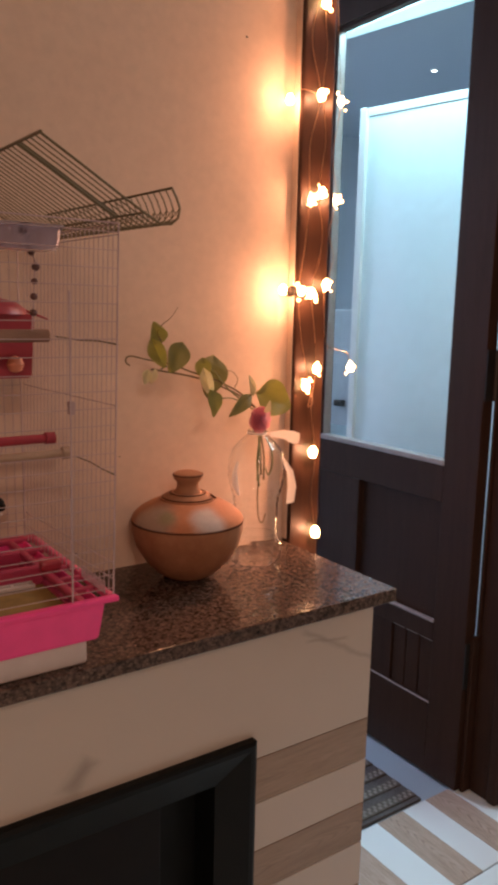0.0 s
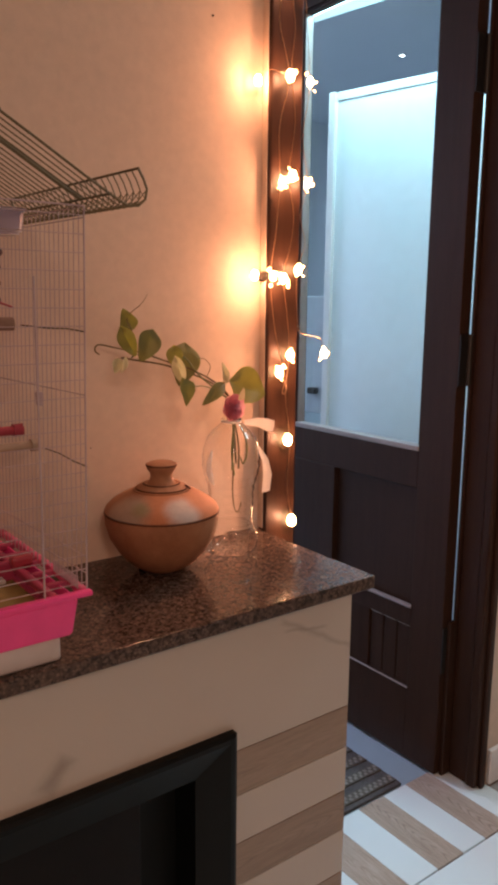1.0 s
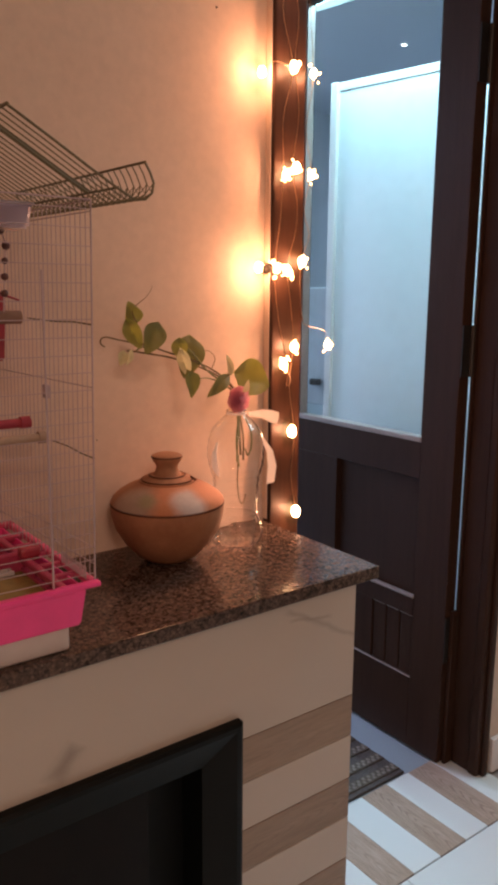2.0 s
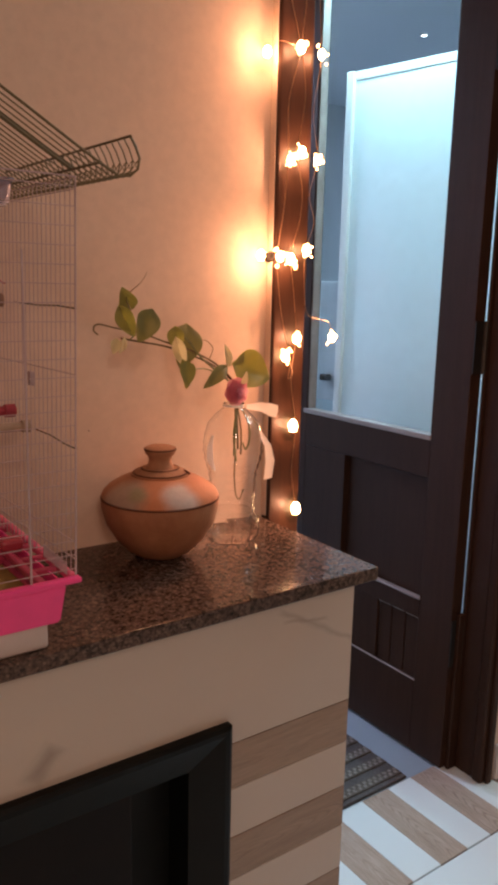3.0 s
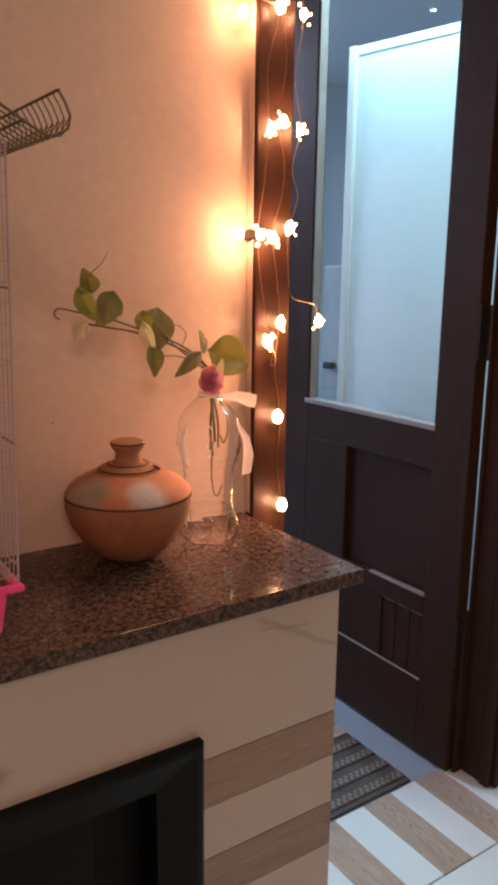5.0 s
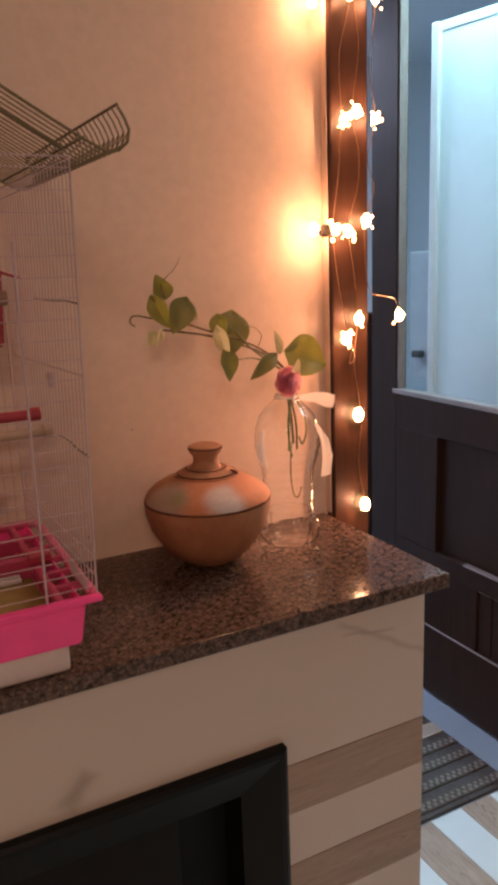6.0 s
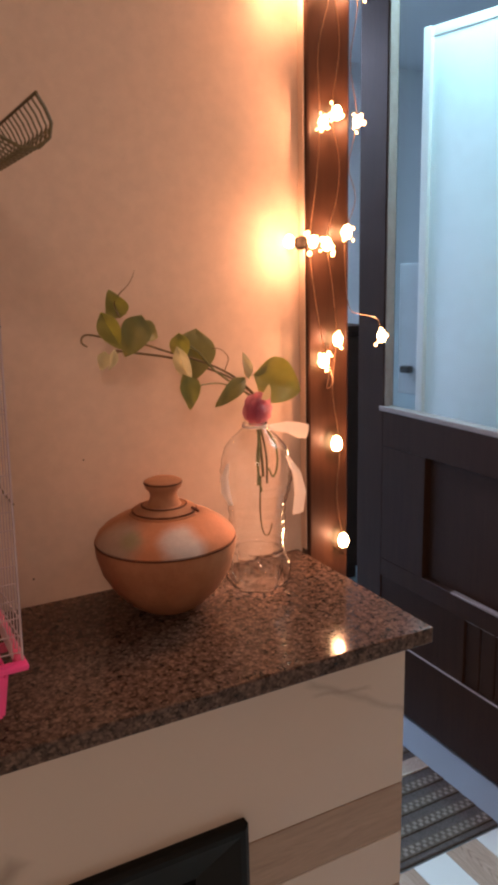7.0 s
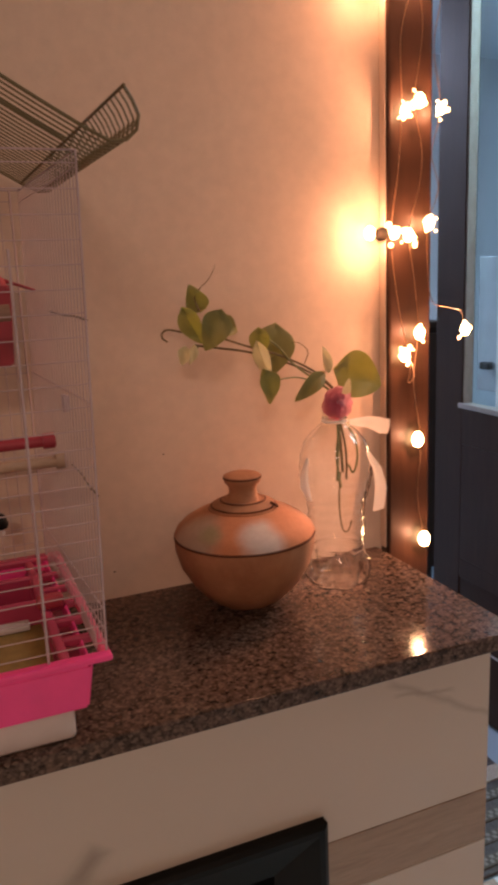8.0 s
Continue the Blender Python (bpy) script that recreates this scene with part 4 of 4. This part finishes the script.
TX0, TX1, TY0, TY1 = 0.045, 0.461, 0.842, 1.146
tray = part("tray", tub((TX0 + 0.016, TY0 + 0.001), (TX1 - 0.018, TY1 - 0.012), 1.010, 1.056, 0.006, 0.003), PINK, cage, "bright pink plastic tray", True)
part("lip", box((TX0, TY0, 1.0555), (TX1, TY0 + 0.012, 1.062), 0.002), PINK, tray)
part("lip", box((TX0, TY1 - 0.016, 1.052), (TX1, TY1, 1.062), 0.003), SHADED_PINK, tray)
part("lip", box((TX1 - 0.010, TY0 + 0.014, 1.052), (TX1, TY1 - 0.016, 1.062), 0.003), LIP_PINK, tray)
part("lip", box((TX1 - 0.046, TY0 + 0.014, 1.050), (TX1 - 0.036, TY1 - 0.016, 1.060), 0.003), SHADED_PINK, tray)
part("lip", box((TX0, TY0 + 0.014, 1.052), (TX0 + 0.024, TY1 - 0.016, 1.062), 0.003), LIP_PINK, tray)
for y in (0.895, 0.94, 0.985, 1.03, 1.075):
    part("lip_rib", box((TX1 - 0.037, y, 1.051), (TX1 - 0.009, y + 0.008, 1.0595), 0.002), SHADED_PINK, tray)
part("gutter", box((0.414, TY0 + 0.016, 1.041), (0.441, TY1 - 0.018, 1.0455), 0.001), SHADED_PINK, tray)
part("divider", box((0.085, 0.985, 1.014), (0.424, 0.994, 1.066), 0.003), SHADED_PINK, tray)
part("divider", box((0.085, 1.075, 1.014), (0.424, 1.083, 1.060), 0.003), SHADED_PINK, tray)
part("paper", box((0.066, 0.848, 1.038), (0.432, 0.984, 1.0415), 0.001), PAPER, tray, "yellowish tray paper")
part("foot", box((0.085, 0.853, SHELF), (0.424, 1.115, 1.0115), 0.005, 3), WHITE_PLASTIC, cage, "white plastic foot", True)
for x in (0.423, 0.09):
    part("clip", box((x - 0.012, CY0 + 0.118, 1.060), (x + 0.016, CY0 + 0.134, 1.074), 0.004), RED, cage)
part("vent_comb", bars([[(0.450, y, 1.0605), (0.450, y, 1.076)] for y in steps(0.862, 0.932, 0.006)], 0.0010), CAGE_WIRE, cage)

part("wire_clip", box((CX1 + 0.001, 0.983, 1.263), (CX1 + 0.008, 0.994, 1.281), 0.002), CAGE_WIRE, cage, "small pale wire clip")

grate = part("grate", box((0.318, 0.970, 1.042), (0.402, 0.975, 1.048), 0.0015), WHITE_PLASTIC, tray, "small pale plastic grate on the tray paper")
for y in (0.982, 0.994, 1.006):
    part("grate_bar", box((0.318, y, 1.042), (0.402, y + 0.004, 1.048), 0.0012), WHITE_PLASTIC, grate)
for x in (0.320, 0.346, 0.372, 0.397):
    part("grate_bar", box((x, 0.9755, 1.0422), (x + 0.004, 1.0055, 1.0475), 0.0012), WHITE_PLASTIC, grate)

# inside the cage
toy = part("bell_toy", lathe([(0.0, -0.009), (0.008, -0.0085), (0.0095, -0.004), (0.0075, 0.004), (0.004, 0.008), (0.0, 0.009)], (0.390, 1.080, 1.131), 16), BLACK_PANEL, cage, "small dark hanging bell with a white bead", True)
part("bead", lathe([(0.0, -0.0045), (0.0035, -0.003), (0.0045, 0.0), (0.0035, 0.003), (0.0, 0.0045)], (0.390, 1.079, 1.1175), 12), WHITE_PLASTIC, toy, smooth=True)
part("hanging_wire", bars([[(0.384, 1.034, 1.223), (0.385, 1.062, 1.180), (0.390, 1.080, 1.139)]], 0.0007), CAGE_WIRE, toy)
perch = part("perch", add_tube(bmesh.new(), [(0.075, 0.984, 1.212), (0.455, 0.984, 1.214)], 0.0058, 12), PERCH_WOOD, cage, "pale wooden perch", True)
part("perch_cap", add_tube(bmesh.new(), [(0.446, 0.984, 1.214), (0.451, 0.984, 1.214), (0.456, 0.984, 1.214)], 0.0078, 14), PERCH_WOOD, perch, smooth=True)
part("perch", add_tube(bmesh.new(), [(0.075, 1.030, 1.225), (0.450, 1.030, 1.227)], 0.0062, 12), RED, cage, "red plastic perch", True)
part("perch_cap", add_tube(bmesh.new(), [(0.440, 1.030, 1.227), (0.447, 1.030, 1.227), (0.453, 1.030, 1.227)], 0.0085, 14), RED, perch, smooth=True)
part("perch", add_tube(bmesh.new(), [(0.075, 0.930, 1.366), (0.411, 0.930, 1.368)], 0.0078, 12), DULL_WOOD, cage, "dull brown wooden perch", True)
cup = part("feeder_cup", tub((0.310, 1.005), (0.4217, 1.080), 1.311, 1.392, 0.004, 0.002), RED, cage, "red plastic feeder cup", True)
part("seed_ball", lathe([(0.0, -0.011), (0.008, -0.008), (0.011, 0.0), (0.008, 0.008), (0.0, 0.011)], (0.392, 0.996, 1.330), 14), plain("orange_ball", (0.55, 0.18, 0.10), 0.5), cup, smooth=True)
part("cup_roof", lathe([(0.056, 0.0), (0.053, 0.007), (0.042, 0.015), (0.022, 0.020), (0.0, 0.0215), (0.0, 0.019), (0.051, 0.0)], (0.366, 1.042, 1.392), 24), RED, cup, smooth=True)
part("brim", add_tube(bmesh.new(), [(0.380, 1.038, 1.400), (0.415, 1.036, 1.398), (0.448, 1.032, 1.386)], 0.0030, 8, 0.4), RED, cup, smooth=True)
hang = part("milky_cup", tub((0.270, 0.856), (0.403, 0.905), 1.462, 1.486, 0.003, 0.002), MILKY, cage, "milky plastic cup hooked inside the front", True)
part("cup_rim", box((0.268, 0.8545, 1.4855), (0.405, 0.9065, 1.489), 0.0015), MILKY, hang)
chain = part("bead_chain", bars([[(0.372, 0.90, 1.49), (0.388, 0.90, 1.45), (0.384, 0.90, 1.405), (0.382, 0.90, 1.375)]], 0.0009), CAGE_WIRE, cage, "hanging chain of dark beads")
for x, z, r in ((0.374, 1.486, 0.005), (0.383, 1.462, 0.0045), (0.388, 1.446, 0.005), (0.386, 1.430, 0.004), (0.385, 1.413, 0.0045), (0.384, 1.395, 0.0045)):
    part("bead", lathe([(0.0, -r), (0.75 * r, -0.65 * r), (r, 0.0), (0.75 * r, 0.65 * r), (0.0, r)], (x, 0.90, z), 12), BEAD, chain, smooth=True)

# ---- striped rug beyond the threshold ----
RUG_DARK = plain("dark_woven_wool", (0.078, 0.069, 0.065), 0.95, vary=0.35, scale=160, relief=0.9)
RUG_GREY = plain("grey_woven_wool", (0.095, 0.080, 0.062), 0.95, vary=0.4, scale=110, relief=0.9)
RUG_PALE = plain("beige_woven_wool", (0.42, 0.36, 0.29), 0.95, vary=0.25, scale=140, relief=0.9)
RUG_ZIG = plain("light_grey_wool", (0.22, 0.20, 0.175), 0.95, vary=0.3, scale=140, relief=0.8)
rug = thing("striped_rug", "dark woven rug with grey and beige bands on the floor", "rug")
part("backing", box((0.75, 1.412, -0.0055), (1.685, 2.60, 0.004), 0.003), RUG_DARK, rug)
y, kinds = 1.428, (RUG_GREY, RUG_GREY, RUG_GREY, RUG_GREY, RUG_PALE, RUG_GREY, RUG_GREY, RUG_GREY, RUG_PALE, RUG_GREY, RUG_GREY, RUG_GREY)
for i, k in enumerate(kinds):
    w = 0.055 if k is RUG_PALE else 0.034
    part("band", box((0.753, y, 0.0035), (1.682, y + w, 0.0075), 0.0018), k, rug, "beige band" if k is RUG_PALE else "")
    if k is RUG_GREY:
        bm = bmesh.new()
        for j in range(46):
            x = 0.76 + 0.02 * j
            add_box(bm, (x, y + 0.006, 0.007), (x + 0.010, y + 0.016, 0.0088))
            add_box(bm, (x + 0.008, y + 0.018, 0.007), (x + 0.018, y + 0.028, 0.0088))
        tagged(part("zigzag", bm, RUG_ZIG, rug, "pale zigzag weave"), kind="stuff")
    y += w + 0.028

# ---- wall tiles of the chimney breast ----
breast = bpy.data.objects["chimney_breast"]
rows = [(0.7445, 0.9505, "m"), (0.6705, 0.7435, "w"), (0.5895, 0.6695, "m"), (0.5165, 0.5885, "w"), (0.4355, 0.5155, "m"), (0.3625, 0.4345, "w"), (0.2815, 0.3615, "m"), (0.2085, 0.2805, "w"), (0.0, 0.2075, "m")]
for z0, z1, k in rows:
    for x0, x1 in ((-0.1995, 0.926), (-0.9, -0.2005)) if z1 > 0.80 or z1 < 0.21 else ((0.678, 0.926), (-0.9, -0.41)):
        part("tile", box((x0, FACE, z0), (x1, FACE + 0.010, z1), 0.0008, 1), MARBLE if k == "m" else TILE_WOOD, breast)
part("side_tile", box((0.916, FACE + 0.0105, 0.0), (0.9255, WALL - 0.001, 0.9505)), MARBLE, breast)

# ---- floor tiles ----
ground = bpy.data.objects["floor"]
edges = [0.93, 1.10, 1.20, 1.30, 1.40, 1.50, 1.60, 1.692, 1.792, 1.886]
for i, (a, b) in enumerate(zip(edges, edges[1:])):
    part("stripe_tile", box((a + 0.0004, 1.121, -0.0095), (b - 0.0004, 1.404, 0.0), 0.0006, 1), FLOOR_WOOD if i % 2 == 1 else FLOOR_WHITE, ground)
tile_data = None
for i in range(9):
    for j in range(7):
        lo = (-2.19 + 0.6 * i - 0.041, 1.118 - 0.6 * (j + 1))
        if lo[0] > 3.0:
            continue
        if tile_data is None:
            ob = part("floor_tile", box((0.001, 0.001, -0.0095), (0.599, 0.599, 0.0), 0.0008, 1), FLOOR_WHITE, ground)
            tile_data = ob.data
        else:
            ob = new("floor_tile", tile_data)
            ob.parent = ground
        ob.location = (lo[0], lo[1], 0.0)
